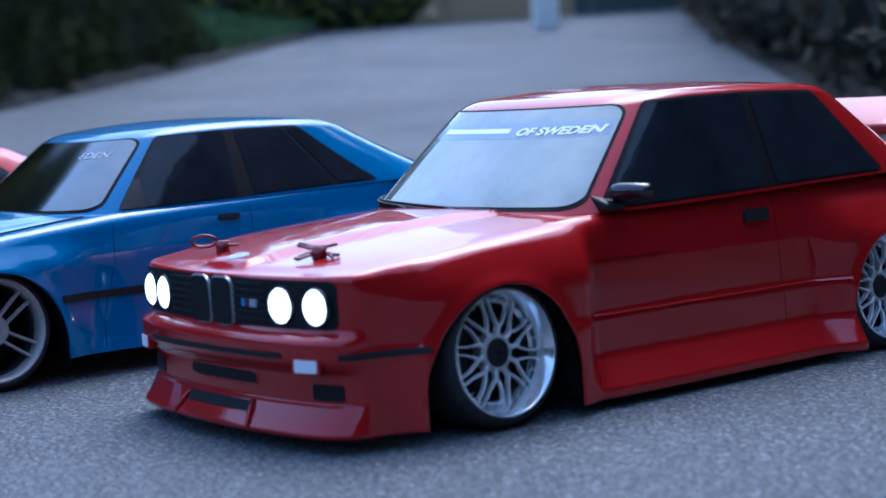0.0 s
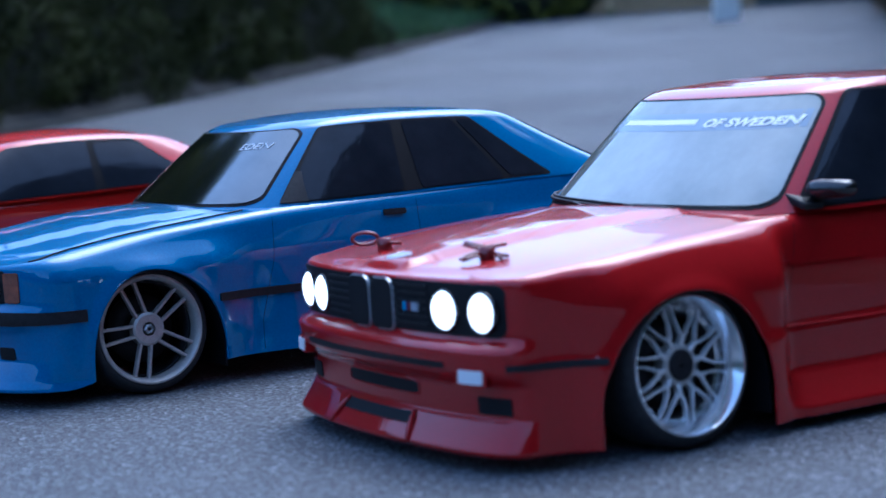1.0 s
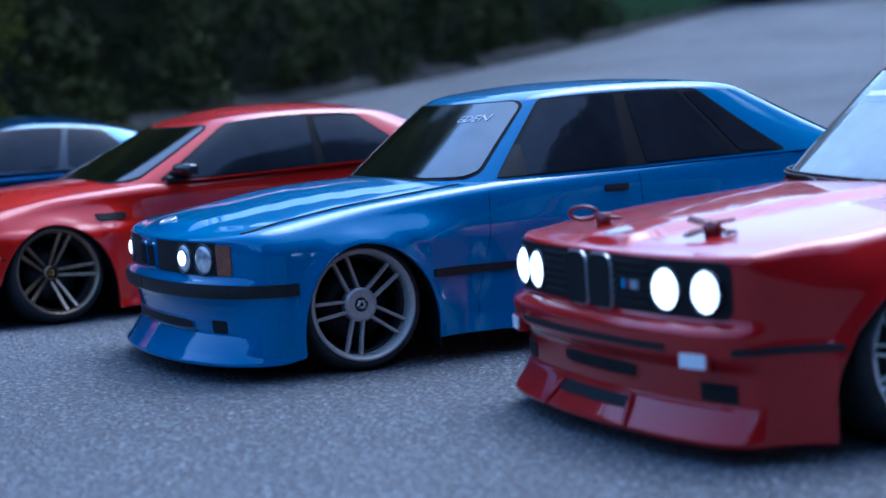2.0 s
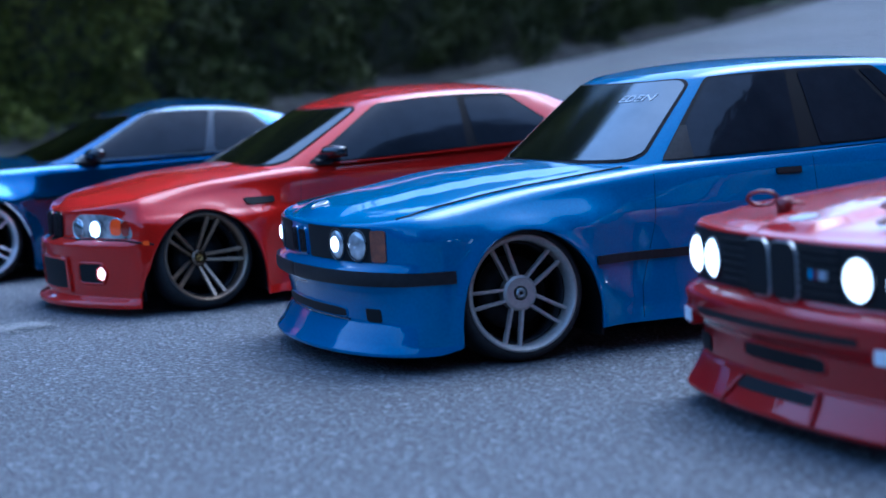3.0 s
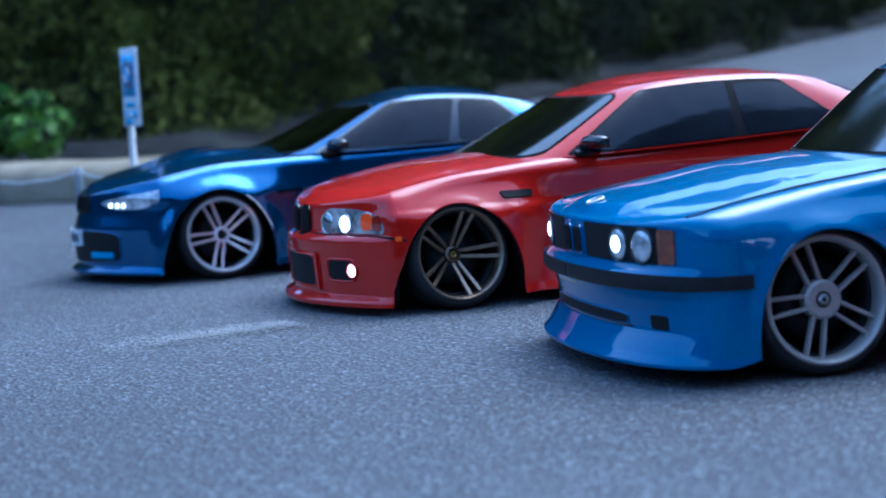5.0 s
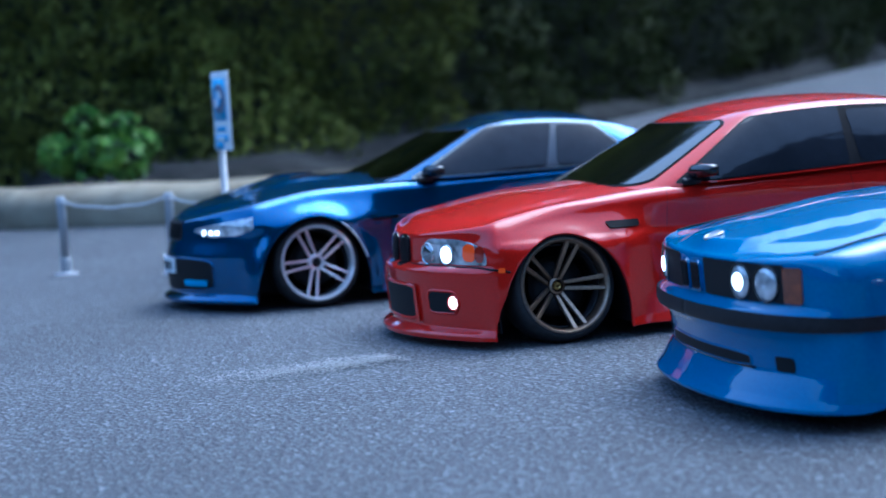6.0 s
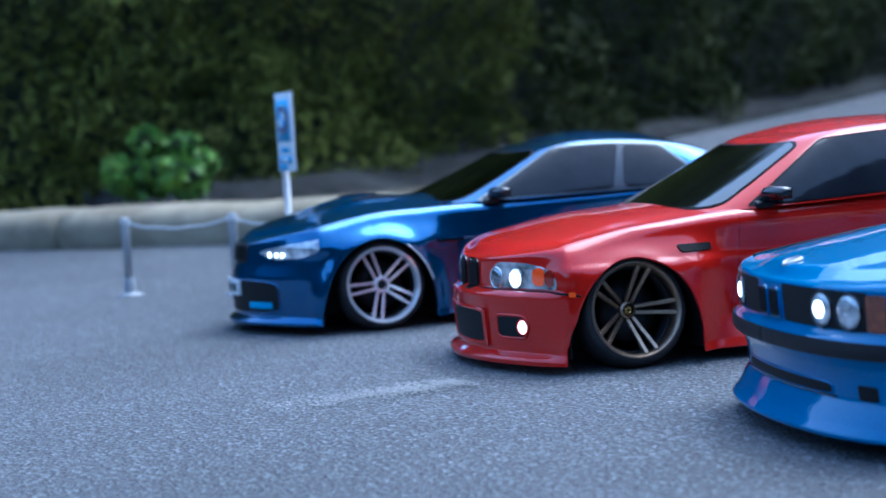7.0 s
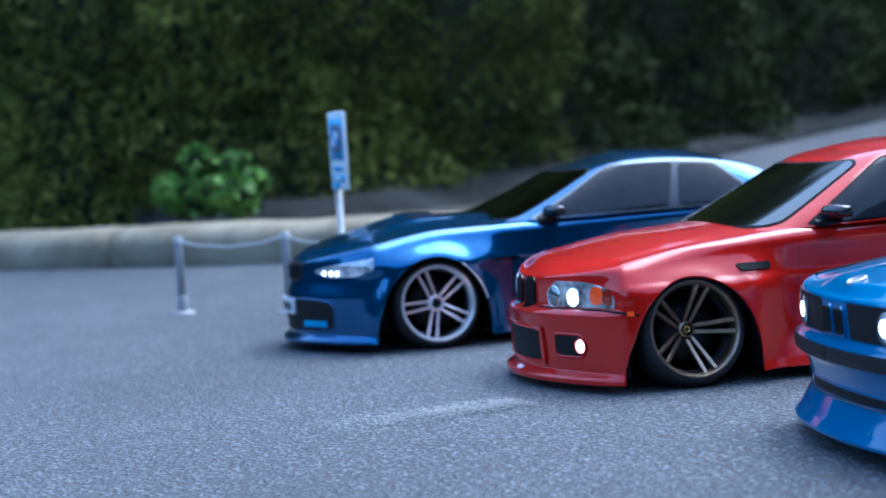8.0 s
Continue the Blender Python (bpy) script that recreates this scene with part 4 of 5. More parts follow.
def blue_saloon():
    c = dict(name="model_car", nose=77, nose_len=44, nose_pow=4.6, nose_bow=14, tail=-342, tail_len=34, tail_pow=3.2,
             width=[(-342, 78), (-257, 87), (-60, 88), (40, 87), (76, 80)],
             shoulder=[(-342, 88), (-280, 95), (-200, 91), (-75, 85.5), (0, 78), (50, 70.5), (66, 67.5), (90, 66)],
             round=5.0, wheelbase=257, arch=(31.5, 38.5, 18, 43.5), rear_arch=(36, 36, 18, 43.5), lip=1.4, lip_w=4.0, sill=13.0, chin=8.0,
             front_profile=[(3, 4), (7.5, 6.5), (9.5, 6.8), (13, 3.5), (18, 0), (22, -3), (30, -2), (36, 0), (38.5, 3), (41, 4.2), (45.5, 4.2), (47.5, 1.5), (49, -0.5), (66, 0.5)],
             rear_profile=[(0, 0), (30, 2), (45, 4), (50, 0), (88, -3)],
             side_profile=[(3, 2.5), (12, 1.0), (40, 1.0), (60, 1.0), (66, 0.6), (78, -1.5), (92, -5.0)],
             flare=6.0, flare_x=(80, 60), flare_z=(60, 78), skirt=1.0, skirt_z=(9, 21),
             crown=[(-342, 3), (-60, 4.0), (0, 5), (60, 3.5), (90, 2)], dome=(1.6, 34, 58), bumps=[])
    g = dict(front=(-46, -97), back=(-328, -246), half=(83, 62), edge=5.5, middle=-178, pow=5.5, bow=11.0, base=(85, 92),
             roof=131.5, roof_drop=5.0, peak=-180, roof_crown=3.0, bulge=1.5)
    car, sh, cb = start_car(c, g, BLUE, -0.2903, 0.9039, 219.6, "glossy bright blue four-door model saloon with black bumper strip")
    front = sh.front
    for sg in (1, -1):
        fn = lambda a, z, k=sg: sh.at(a, z, k)
        panel = skin("lamp_panel", fn, (sh.nose_at(14.5), sh.nose_at(72), 50.0, 65.4), GRILLE, car, "black lamp panel", 24, 6, 0.4, 1.0, 0.08, sg < 0)
        skin("corner_lamp", fn, (sh.nose_at(71.5), sh.nose_at(79.0), 50.2, 64.6), SMOKED, car, "smoked amber wrap-round corner lamp", 12, 6, 0.7, 1.2, 0.1, sg < 0)
        for y, lit, lab in ((46.0, True, "round headlamp, faintly lit"), (62.5, False, "round clear headlamp")):
            p = Vector(fn(sh.nose_at(y), 57.4))
            e = Vector(fn(sh.nose_at(y + 1), 57.4)) - Vector(fn(sh.nose_at(y - 1), 57.4))
            n = Vector((abs(e.y), -e.x * (1 if e.y > 0 else -1), 0))
            lens = disc("headlamp", p + n.normalized() * 0.2, n, 6.7, LENS_M, car, lab, 2.5, 1.6, GLOSSB)
            if lit:
                disc("bulb", Vector((0, 0, 1.4)), (0, 0, 1), 3.6, LED_ON, lens, "", 0.8, 1.0)
        k0, k1 = (1.2, 12.0) if sg > 0 else (-12.0, -1.2)
        kid = skin("grille_frame", front, (k0, k1, 50.2, 63.5), BLUE, car, "kidney grille in body colour", 8, 8, 1.2, 1.8, 0.22)
        skin("grille_insert", front, (k0 + 0.9, k1 - 0.9, 51.2, 62.6), GRILLE, kid, "", 8, 8, 1.6, 0.9, 0.2)
        for i in range(4):
            yy = k0 + 2.1 + i * 1.9
            skin("slat", front, (yy, yy + 0.7, 51.8, 62.0), PLASTIC, kid, "", 1, 6, 2.0, 0.8)
        skin("bumper_strip", fn, (sh.side_at(34.5), 2.0, 39.8, 45.6), PLASTIC, car, "black rubber bumper strip", 60, 4, 0.8, 1.4, 0.0, sg > 0)
        f = sh.side(sg)
        skin("side_strip", f, (-222, -36, 42.2, 46.2), PLASTIC, car, "black rubber side strip", 30, 3, 1.2, 1.8, 0.2, sg > 0)
        shut_line(car, f, [(-72, 84), (-70, 60), (-62, 30), (-62, 15)], 0.14)
        shut_line(car, f, [(-160, 89), (-160, 50), (-160, 15)], 0.14)
        shut_line(car, lambda a, q, k=sg: sh.skin_top(a, q, k), [(sh.side_at(-62), 0.90), (sh.side_at(0), 0.92), (1.0, 0.93), (1.18, 0.94), (1.34, 1.0)], 0.75)
        skin("brake_duct", front, (63 if sg > 0 else -73, 73 if sg > 0 else -63, 22.5, 28.5), GRILLE, car, "dark slanted brake duct", 8, 4, 0.4, 0.9, 0.2)
        skin("door_handle", f, (-152, -138, 77, 80), PLASTIC, car, "black door handle", 8, 4, 1.2, 1.8, 0.25, sg > 0)
    skin("intake", front, (-46, 46, 23.2, 27.4), GRILLE, car, "black slot intake", 30, 3, 0.5, 0.9, 0.3)
    rim("intake_edge", front, (-47, 47, 22.8, 27.8), 0.6, BLUE, car)
    skin("intake_lip", front, (-49, 49, 21.6, 22.8), GLOSSB, car, "", 30, 1, 1.0, 1.2)
    windscreens(cb, car, 0.99, film=FILM_D)
    side_glass(cb, car, [(1.10, 1.70, 0.05, 0.88, 0.05, None), (1.80, 2.27, 0.05, 0.87, 0.05, None), (2.31, 2.53, 0.06, 0.86, 0.06, lambda q: (0.0, 1.0 - 0.35 * q))])
    for sg in (1, -1):
        fn = lambda s, t, k=sg: cb.at(s, t, k)
        skin("quarter_trim", fn, (1.08, 1.21, 0.04, 0.40), PLASTIC, car, "black mirror triangle", 6, 6, 0.75, 0.9, 0.0, sg < 0, lambda f: (0.0, 1.0 - 0.75 * f))
    place = lambda x, y: Vector(cb.at(x / 66.0, 0.72 + y / 58.0, 1)) + Vector((0.8, 0, 0.5))
    lettering("EDEN", 5.4, lambda x, y: place(x * 1.7 + 45, y - 1.0), WHITE_T, car, "pale grey lettering on the windscreen")
    disc("badge", Vector(sh.skin_top(2.0, 0.35)) + Vector((0, 0, 0.1)), (0.35, 0, 1), 3.6, GREYV, car, "small round badge on the bonnet", 1.0, 0.4, ALU)
    kit = wheel_kit("five_silver")
    for x in (0, -257):
        for y in (83.0, -83.0):
            add_wheel(kit, car, x, y * 0.95, 3.0, "silver five double-spoke wheel with low black tyre", spin=5)
    return car



def red_coupe_round():
    c = dict(name="model_car", nose=69.5, nose_len=35.5, nose_pow=4.0, nose_bow=27, tail=-335, tail_len=40, tail_pow=3.0,
             width=[(-335, 76), (-257, 84), (-60, 84), (70, 83)],
             shoulder=[(-335, 88), (-280, 92), (-200, 89), (-60, 82.5), (0, 77), (30, 71.5), (50, 67.5), (68, 63.5), (90, 60)],
             round=6.0, wheelbase=257, arch=(37, 38, 14, 47.5), rear_arch=(36, 36, 14, 49), lip=1.0, lip_w=4.0, sill=7.0, chin=5.0,
             front_profile=[(3, 8), (5, 10.5), (7.5, 10.8), (8.6, 9.5), (11, 4.0), (16, 4.6), (36, 6), (42.5, 7), (44.5, 5.5), (46, 0.5), (64, 0)],
             rear_profile=[(0, 0), (30, 2), (45, 4), (50, 0), (88, -3)],
             side_profile=[(3, 3.0), (12, 1.0), (42, 1.0), (58, 0.5), (59, -0.6), (76, -1.5), (92, -6.0)],
             flare=11.0, flare_x=(62, 62), flare_z=(52, 76), skirt=5.0, skirt_z=(8, 24),
             crown=[(-335, 3), (-60, 4.0), (0, 5.5), (50, 4.5), (75, 3.0), (95, 2)], dome=None, bumps=[])
    g = dict(front=(-36, -117), back=(-345, -258), half=(83, 62), edge=6.0, middle=-185, pow=5.5, bow=7.0, base=(82, 91),
             roof=125.5, roof_drop=8.5, peak=-190, roof_crown=4.5, bulge=4.0)
    car, sh, cb = start_car(c, g, RED_B, -0.5458, 1.0765, 223.97, "glossy bright red two-door model coupe with bronze wheels")
    front = sh.front
    for sg in (1, -1):
        fn = lambda a, z, k=sg: sh.at(a, z, k)
        f = sh.side(sg)
        wedge = lambda q: (0.06 + 0.30 * max(0.0, q - 0.6), 1.0 - 0.42 * q ** 3)
        lamp = skin("headlamp", fn, (sh.nose_at(30), sh.nose_at(82.0), 46.8, 61.0), LENS_C, car, "clear headlamp cluster, lit white", 24, 8, 0.6, 1.2, 0.22, sg < 0, wedge)
        skin("indicator", fn, (sh.nose_at(69), sh.nose_at(76.5), 48.6, 58.2), AMBER, lamp, "amber indicator lens", 8, 8, 1.0, 0.8, 0.35, sg < 0)
        skin("corner_lens", fn, (sh.nose_at(76.5), sh.nose_at(81.2), 48.2, 57.4), RED_LENS, lamp, "red-tinted corner lens", 8, 8, 0.9, 0.8, 0.40, sg < 0)
        for y, r, mat in ((40, 5.4, LENS_DARK), (56.5, 4.8, LED_ON)):
            p = Vector(fn(sh.nose_at(y), 52.0))
            e = Vector(fn(sh.nose_at(y + 1), 52.0)) - Vector(fn(sh.nose_at(y - 1), 52.0))
            n = Vector((abs(e.y), -e.x * (1 if e.y > 0 else -1), 0))
            disc("projector", p + n.normalized() * 0.3, n, r, mat, lamp, "", 2.0, 1.6, CHROME)
        k0, k1 = (2.4, 19.5) if sg > 0 else (-19.5, -2.4)
        kid = skin("grille_frame", front, (k0, k1, 44.6, 62.0), GLOSSB, car, "black kidney grille", 10, 8, 0.6, 1.2, 0.3)
        for i in range(6):
            yy = k0 + 2.6 + i * 2.5
            skin("slat", front, (yy, yy + 0.9, 46.4, 60.4), PLASTIC, kid, "", 1, 6, 1.8, 1.0)
        skin("fog_recess", fn, (sh.nose_at(45), sh.nose_at(64.5), 20.0, 31.0), GRILLE, car, "dark fog lamp recess", 12, 6, 0.5, 0.9, 0.25, sg < 0)
        p = Vector(fn(sh.nose_at(63.5), 25.6))
        e = Vector(fn(sh.nose_at(63.5), 25.6)) - Vector(fn(sh.nose_at(61.5), 25.6))
        n = Vector((abs(e.y), -e.x * (1 if e.y > 0 else -1), 0))
        disc("fog_lamp", p + n.normalized() * 0.5, n, 3.7, FOG_ON, car, "round fog lamp, lit", 2.0, 1.4, RED_B)
        skin("side_marker", lambda a, z, k=sg: sh.at(a, z, k), (1.03, 1.12, 42.8, 45.6), AMBER, car, "small amber side marker", 4, 3, 0.6, 1.0, 0.3, sg > 0)
        skin("side_vent", f, (-48, -27, 62.0, 66.0), SEAL, car, "black wing vent", 12, 4, 0.7, 1.2, 0.3, sg > 0, lambda q: (0.0, 0.9 + 0.1 * q))
        shut_line(car, f, [(-68, 82), (-66, 60), (-58, 25), (-58, 20)], 0.14)
        shut_line(car, f, [(-184, 88), (-186, 60), (-188, 30), (-188, 20)], 0.14)
        shut_line(car, lambda a, z, k=sg: sh.at(a, z, k), [(sh.nose_at(22), 45.6), (sh.nose_at(60), 45.6), (sh.nose_at(80), 45.4), (sh.nose_at(83), 44.6), (1.0, 43.6), (sh.side_at(32.0), 43.0)], 0.62)
        rim("recess_edge", fn, (sh.nose_at(44), sh.nose_at(65.5), 19.1, 31.9), 0.9, RED_B, car)
    skin("intake", front, (-34, 34, 15.0, 33.0), GRILLE, car, "dark mesh bumper intake", 30, 6, 0.5, 0.9, 0.2)
    rim("intake_edge", front, (-35, 35, 14.0, 34.0), 1.2, RED_B, car)
    for y0, y1 in ((-36, -33), (33, 36)):
        skin("intake_pillar", front, (y0, y1, 13.0, 35.0), RED_B, car, "", 3, 6, 1.6, 2.0, 0.1)
    disc("tow_hook_cap", Vector(front(-22, 39)), (1, 0, 0), 3.0, RED_B, car, "", 1.0, 0.4)
    windscreens(cb, car, 0.97, film=FILM_T)
    side_glass(cb, car, [(1.12, 1.93, 0.05, 0.88, 0.06, None), (1.99, 2.52, 0.05, 0.84, 0.14, lambda q: (0.0, 1.0 - 0.12 * q))])
    mirrors(car, -87, 78, 90, scale=1.0)
    kit = wheel_kit("five_bronze")
    for x in (0, -257):
        for y in (83.0, -83.0):
            add_wheel(kit, car, x, y * 0.95, 6.0, "bronze five double-spoke wheel with low black tyre", steer=4, spin=36)
    return car


LENS_M = material("mirror_lamp_lens", (0.6, 0.62, 0.66), rough=0.15, coat=1.0, metal=0.35)
mottle(LENS_M, 120, (0.26, 0.28, 0.31), (0.92, 0.94, 0.97), detail=2)
LENS_C = material("dark_lamp_chamber", (0.2, 0.21, 0.23), rough=0.12, coat=1.0, metal=0.5)
mottle(LENS_C, 90, (0.10, 0.105, 0.11), (0.85, 0.87, 0.9), detail=2)
RED_LENS = material("red_tinted_lens", (0.30, 0.015, 0.010), rough=0.12, coat=1.0)
mottle(RED_LENS, 120, (0.22, 0.010, 0.008), (0.42, 0.03, 0.015))
LENS_DARK = material("dark_chrome_reflector", (0.35, 0.38, 0.42), rough=0.1, metal=0.8)


def blue_coupe():
    c = dict(name="model_car", nose=88, nose_len=48.5, nose_pow=4.0, nose_bow=39, tail=-335, tail_len=44, tail_pow=3.0,
             width=[(-335, 76), (-257, 85), (-60, 84), (90, 84)],
             shoulder=[(-335, 90), (-280, 94), (-200, 88), (-70, 84.0), (0, 83), (40, 76.5), (66, 71), (84, 66), (110, 58)],
             round=6.5, wheelbase=257, arch=(42, 38, 15, 50), rear_arch=(38, 38, 15, 50), lip=3.4, lip_w=6.5, sill=7.5, chin=7.0,
             front_profile=[(3, 6), (6, 9), (9, 9.5), (11, 7), (13, 4), (30, 5), (40, 5), (50, 1.5), (62, 0), (72, -2)],
             rear_profile=[(0, 0), (30, 2), (45, 4), (50, 0), (88, -3)],
             side_profile=[(3, 2.5), (12, 0.5), (40, 0.5), (54, 0.5), (60, 1.2), (66, 0), (80, -2.0), (92, -6.0)],
             flare=9.0, flare_x=(74, 60), flare_z=(60, 82), skirt=4.0, skirt_z=(8, 24),
             crown=[(-335, 3), (-60, 6.0), (0, 5.5), (60, 4), (90, 3), (110, 2)], dome=None, bumps=[(-4, 32, 42, 12, 4.0), (0, 0, 80, 14, 1.5)])
    g = dict(front=(-39, -130), back=(-345, -262), half=(83, 60), edge=7.5, middle=-190, pow=5.5, bow=7.0, base=(84.5, 86),
             roof=123.5, roof_drop=13.0, peak=-170, roof_crown=6.5, bulge=4.0)
    car, sh, cb = start_car(c, g, BLUE_M, -0.8009, 1.2155, 224.97, "metallic deep blue two-door model coupe with chrome wheels")
    front = sh.front
    for sg in (1, -1):
        fn = lambda a, z, k=sg: sh.at(a, z, k)
        f = sh.side(sg)
        wedge = lambda q: (0.30 * (1 - q) ** 3 + 0.72 * max(0.0, (q - 0.55) / 0.45) ** 1.5, 0.58 + 0.42 * min(1.0, q / 0.3))
        lamp = skin("headlamp", lambda a, z, k=sg: sh.at(a, z + 6.5 * (1 - (a - 1)), k), (sh.nose_at(42), sh.nose_at(83.9), 50.0, 61.2), LENS_M, car, "clear slanted headlamp with lit LEDs", 28, 8, 0.6, 1.2, 0.05, sg < 0, wedge)
        for y in (54, 60, 65):
            p = Vector(fn(sh.nose_at(y), 56.6))
            disc("led", p + Vector((0.8, 0.4 * sg, 0)), (1, 0.5 * sg, 0), 1.7, LED_ON, lamp, "", 1.5, 0.8)
        k0, k1 = (4.0, 28.0) if sg > 0 else (-28.0, -4.0)
        kid = skin("grille_frame", front, (k0, k1, 50.0, 64.5), PLASTIC, car, "black kidney grille", 10, 8, 0.5, 1.2, 0.35)
        for i in range(6):
            yy = k0 + 3.2 + i * 3.4
            skin("slat", front, (yy, yy + 0.9, 52.0, 62.6), GRILLE, kid, "", 1, 6, 1.1, 0.9)
        skin("accent_bar", front, (36 if sg > 0 else -58, 58 if sg > 0 else -36, 19.0, 23.0), SKYB, car, "light blue accent bar in the intake", 8, 3, 2.0, 2.4)
        skin("side_vent", f, (-64, -40, 60.6, 65.5), BLUE_M, car, "body-coloured wing vent", 12, 4, 1.4, 2.0, 0.3, sg > 0)
        skin("vent_slot", f, (-62, -42, 59.0, 60.8), SEAL, car, "", 12, 2, 0.9, 1.4, 0.3, sg > 0)
        shut_line(car, f, [(-74, 84), (-72, 60), (-66, 25), (-66, 20)], 0.14)
        shut_line(car, f, [(-186, 86), (-188, 60), (-190, 30), (-190, 20)], 0.14)
        # thin white edge along part of the wheel arch
        pts = []
        for i in range(16):
            a = math.radians(22 + 40 * i / 15)
            q = Vector(f(-38.2 * math.cos(a), 15 + 50.2 * math.sin(a)))
            pts.append(q + Vector((0, 0.4 * sg, 0)))
        piece("arch_edge", closed(mesh_of("arch_edge", *tube(pts, 0.5, 6), WHITE)), car, "thin white edge along part of the wheel arch")
    rim("intake_edge", front, (-64, 64, 15.0, 38.5), 0.8, BLUE_M, car)
    skin("intake", front, (-63, 63, 16.0, 37.5), GRILLE, car, "black mesh bumper intake", 40, 6, 0.5, 0.9, 0.3)
    for sg in (1, -1):
        top = lambda x, y, k=sg: sh.bonnet(x, y * k)
        skin("bonnet_vent", top, (-26, 4, 29, 36), SEAL, car, "dark bonnet vent", 10, 4, 0.5, 1.0, 0.3, sg < 0)
    plate = skin("number_plate", front, (-23, 23, 27.0, 38.0), WHITE, car, "white number plate with dark bars", 16, 4, 2.4, 3.0, 0.06)
    for y0, y1 in ((-17, -13), (-11, -7), (-5, -1), (4, 8), (10, 14), (16, 19)):
        skin("plate_bar", front, (y0, y1, 29.6, 35.4), PLASTIC, plate, "", 2, 2, 2.7, 0.5)
    windscreens(cb, car, 0.97, film=SCREEN)
    side_glass(cb, car, [(1.12, 1.87, 0.05, 0.88, 0.06, None), (1.93, 2.45, 0.05, 0.86, 0.16, lambda q: (0.0, 1.0 - 0.15 * q))], PILLAR, ALU_TRIM)
    mirrors(car, -88, 79, 90, scale=1.0)
    kit = wheel_kit("five_chrome")
    for x in (0, -257):
        for y in (83.0, -83.0):
            add_wheel(kit, car, x, y * 0.965, 4.0, "chrome five double-spoke wheel with black tyre", steer=3, spin=5)
    return car


PILLAR = material("grey_pillar_film", (0.05, 0.062, 0.08), rough=0.25)
ALU_TRIM = material("dull_metal_window_trim", (0.13, 0.14, 0.13), rough=0.35, metal=0.8)

# ---- kerb, hedge and the far end of the lane ----
def kerb_stone(x0, x1):
    """A worn rounded kerb stone lying along x, in metres."""
    n = max(2, int((x1 - x0) / 0.03))
    verts, faces = [], []
    prof = [(-0.05, -0.03), (-0.05, 0.010), (-0.054, 0.028), (-0.046, 0.042), (-0.030, 0.050), (0.03, 0.052), (0.05, 0.048), (0.05, -0.03)]
    k = len(prof)
    for i in range(n + 1):
        x = x0 + (x1 - x0) * i / n
        for j, (dy, dz) in enumerate(prof):
            w = 0.004 * noise.noise(Vector((x * 9, j * 1.7, x0)))
            verts.append((x, KERB_Y + 0.05 + dy + w, ground_z(x, KERB_Y) + dz + w))
    for i in range(n):
        for j in range(k):
            faces.append((i * k + j, (i + 1) * k + j, (i + 1) * k + (j + 1) % k, i * k + (j + 1) % k))
    faces.append(tuple(range(k)))
    faces.append(tuple(n * k + j for j in range(k - 1, -1, -1)))
    return closed(mesh_of("kerb_stone", verts, faces, KERB, scale=1.0))


sheet("planting_bed", [-6.0 + 0.1 * i for i in range(53)], [KERB_Y + 0.085 + 0.06 * i for i in range(14)],
      lambda x, y: ground_z(x, KERB_Y) + 0.040 + 0.012 * noise.noise(Vector((x * 8, y * 8, 0))), SOIL, "dark soil bed behind the kerb")
kerb = tagged(new("kerb"), "rounded weathered beige kerb along the asphalt", kind="structure")
for i in range(6):
    piece("kerb_stone", kerb_stone(-0.95 - (i + 1) * 0.75 + 0.004, -0.95 - i * 0.75 - 0.004), kerb)


def foliage(name, blobs, count, size, mat, label, category, kind="", core=True, seed=1, squash=1.0):
    """Many small leaves through a set of soft blobs (x, y, z, rx, ry, rz): one plant."""
    rng = np.random.default_rng(seed)
    b = np.array(blobs, float)
    vol = (b[:, 3] * b[:, 4] * b[:, 5]) ** (2 / 3)
    pick = rng.choice(len(b), count, p=vol / vol.sum())
    d = rng.normal(size=(count, 3))
    d /= np.linalg.norm(d, axis=1)[:, None]
    rad = rng.uniform(0.72, 1.1, count)[:, None]
    p = b[pick, :3] + d * b[pick, 3:] * rad
    u = rng.normal(size=(count, 3))
    u /= np.linalg.norm(u, axis=1)[:, None]
    w = np.cross(u, rng.normal(size=(count, 3)))
    w /= np.linalg.norm(w, axis=1)[:, None]
    s = size * rng.uniform(0.5, 1.3, count)[:, None]
    bend = np.cross(u, w) * s * 0.25
    quad = np.stack([p - u * s, p - w * s * 0.42 * squash + bend, p + u * s, p + w * s * 0.42 * squash + bend], 1).reshape(-1, 3)
    faces = np.arange(count * 4).reshape(-1, 4)
    ob = new(name)
    me = bpy.data.meshes.new("foliage")
    me.from_pydata(quad.tolist(), [], faces.tolist())
    me.materials.append(mat)
    crown = piece("foliage", me, ob)
    tagged(crown, kind="stuff")
    # solid inner blobs, coloured near black as the shade inside the plant
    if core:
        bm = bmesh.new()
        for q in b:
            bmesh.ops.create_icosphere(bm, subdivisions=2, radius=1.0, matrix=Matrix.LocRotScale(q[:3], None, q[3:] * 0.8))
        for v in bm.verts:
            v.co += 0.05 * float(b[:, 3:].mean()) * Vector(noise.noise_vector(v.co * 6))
        me = bpy.data.meshes.new("shade_core")
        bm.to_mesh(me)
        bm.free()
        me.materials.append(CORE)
        piece("shade_core", me, ob)
    tagged(ob, label, category, kind=kind)
    return ob


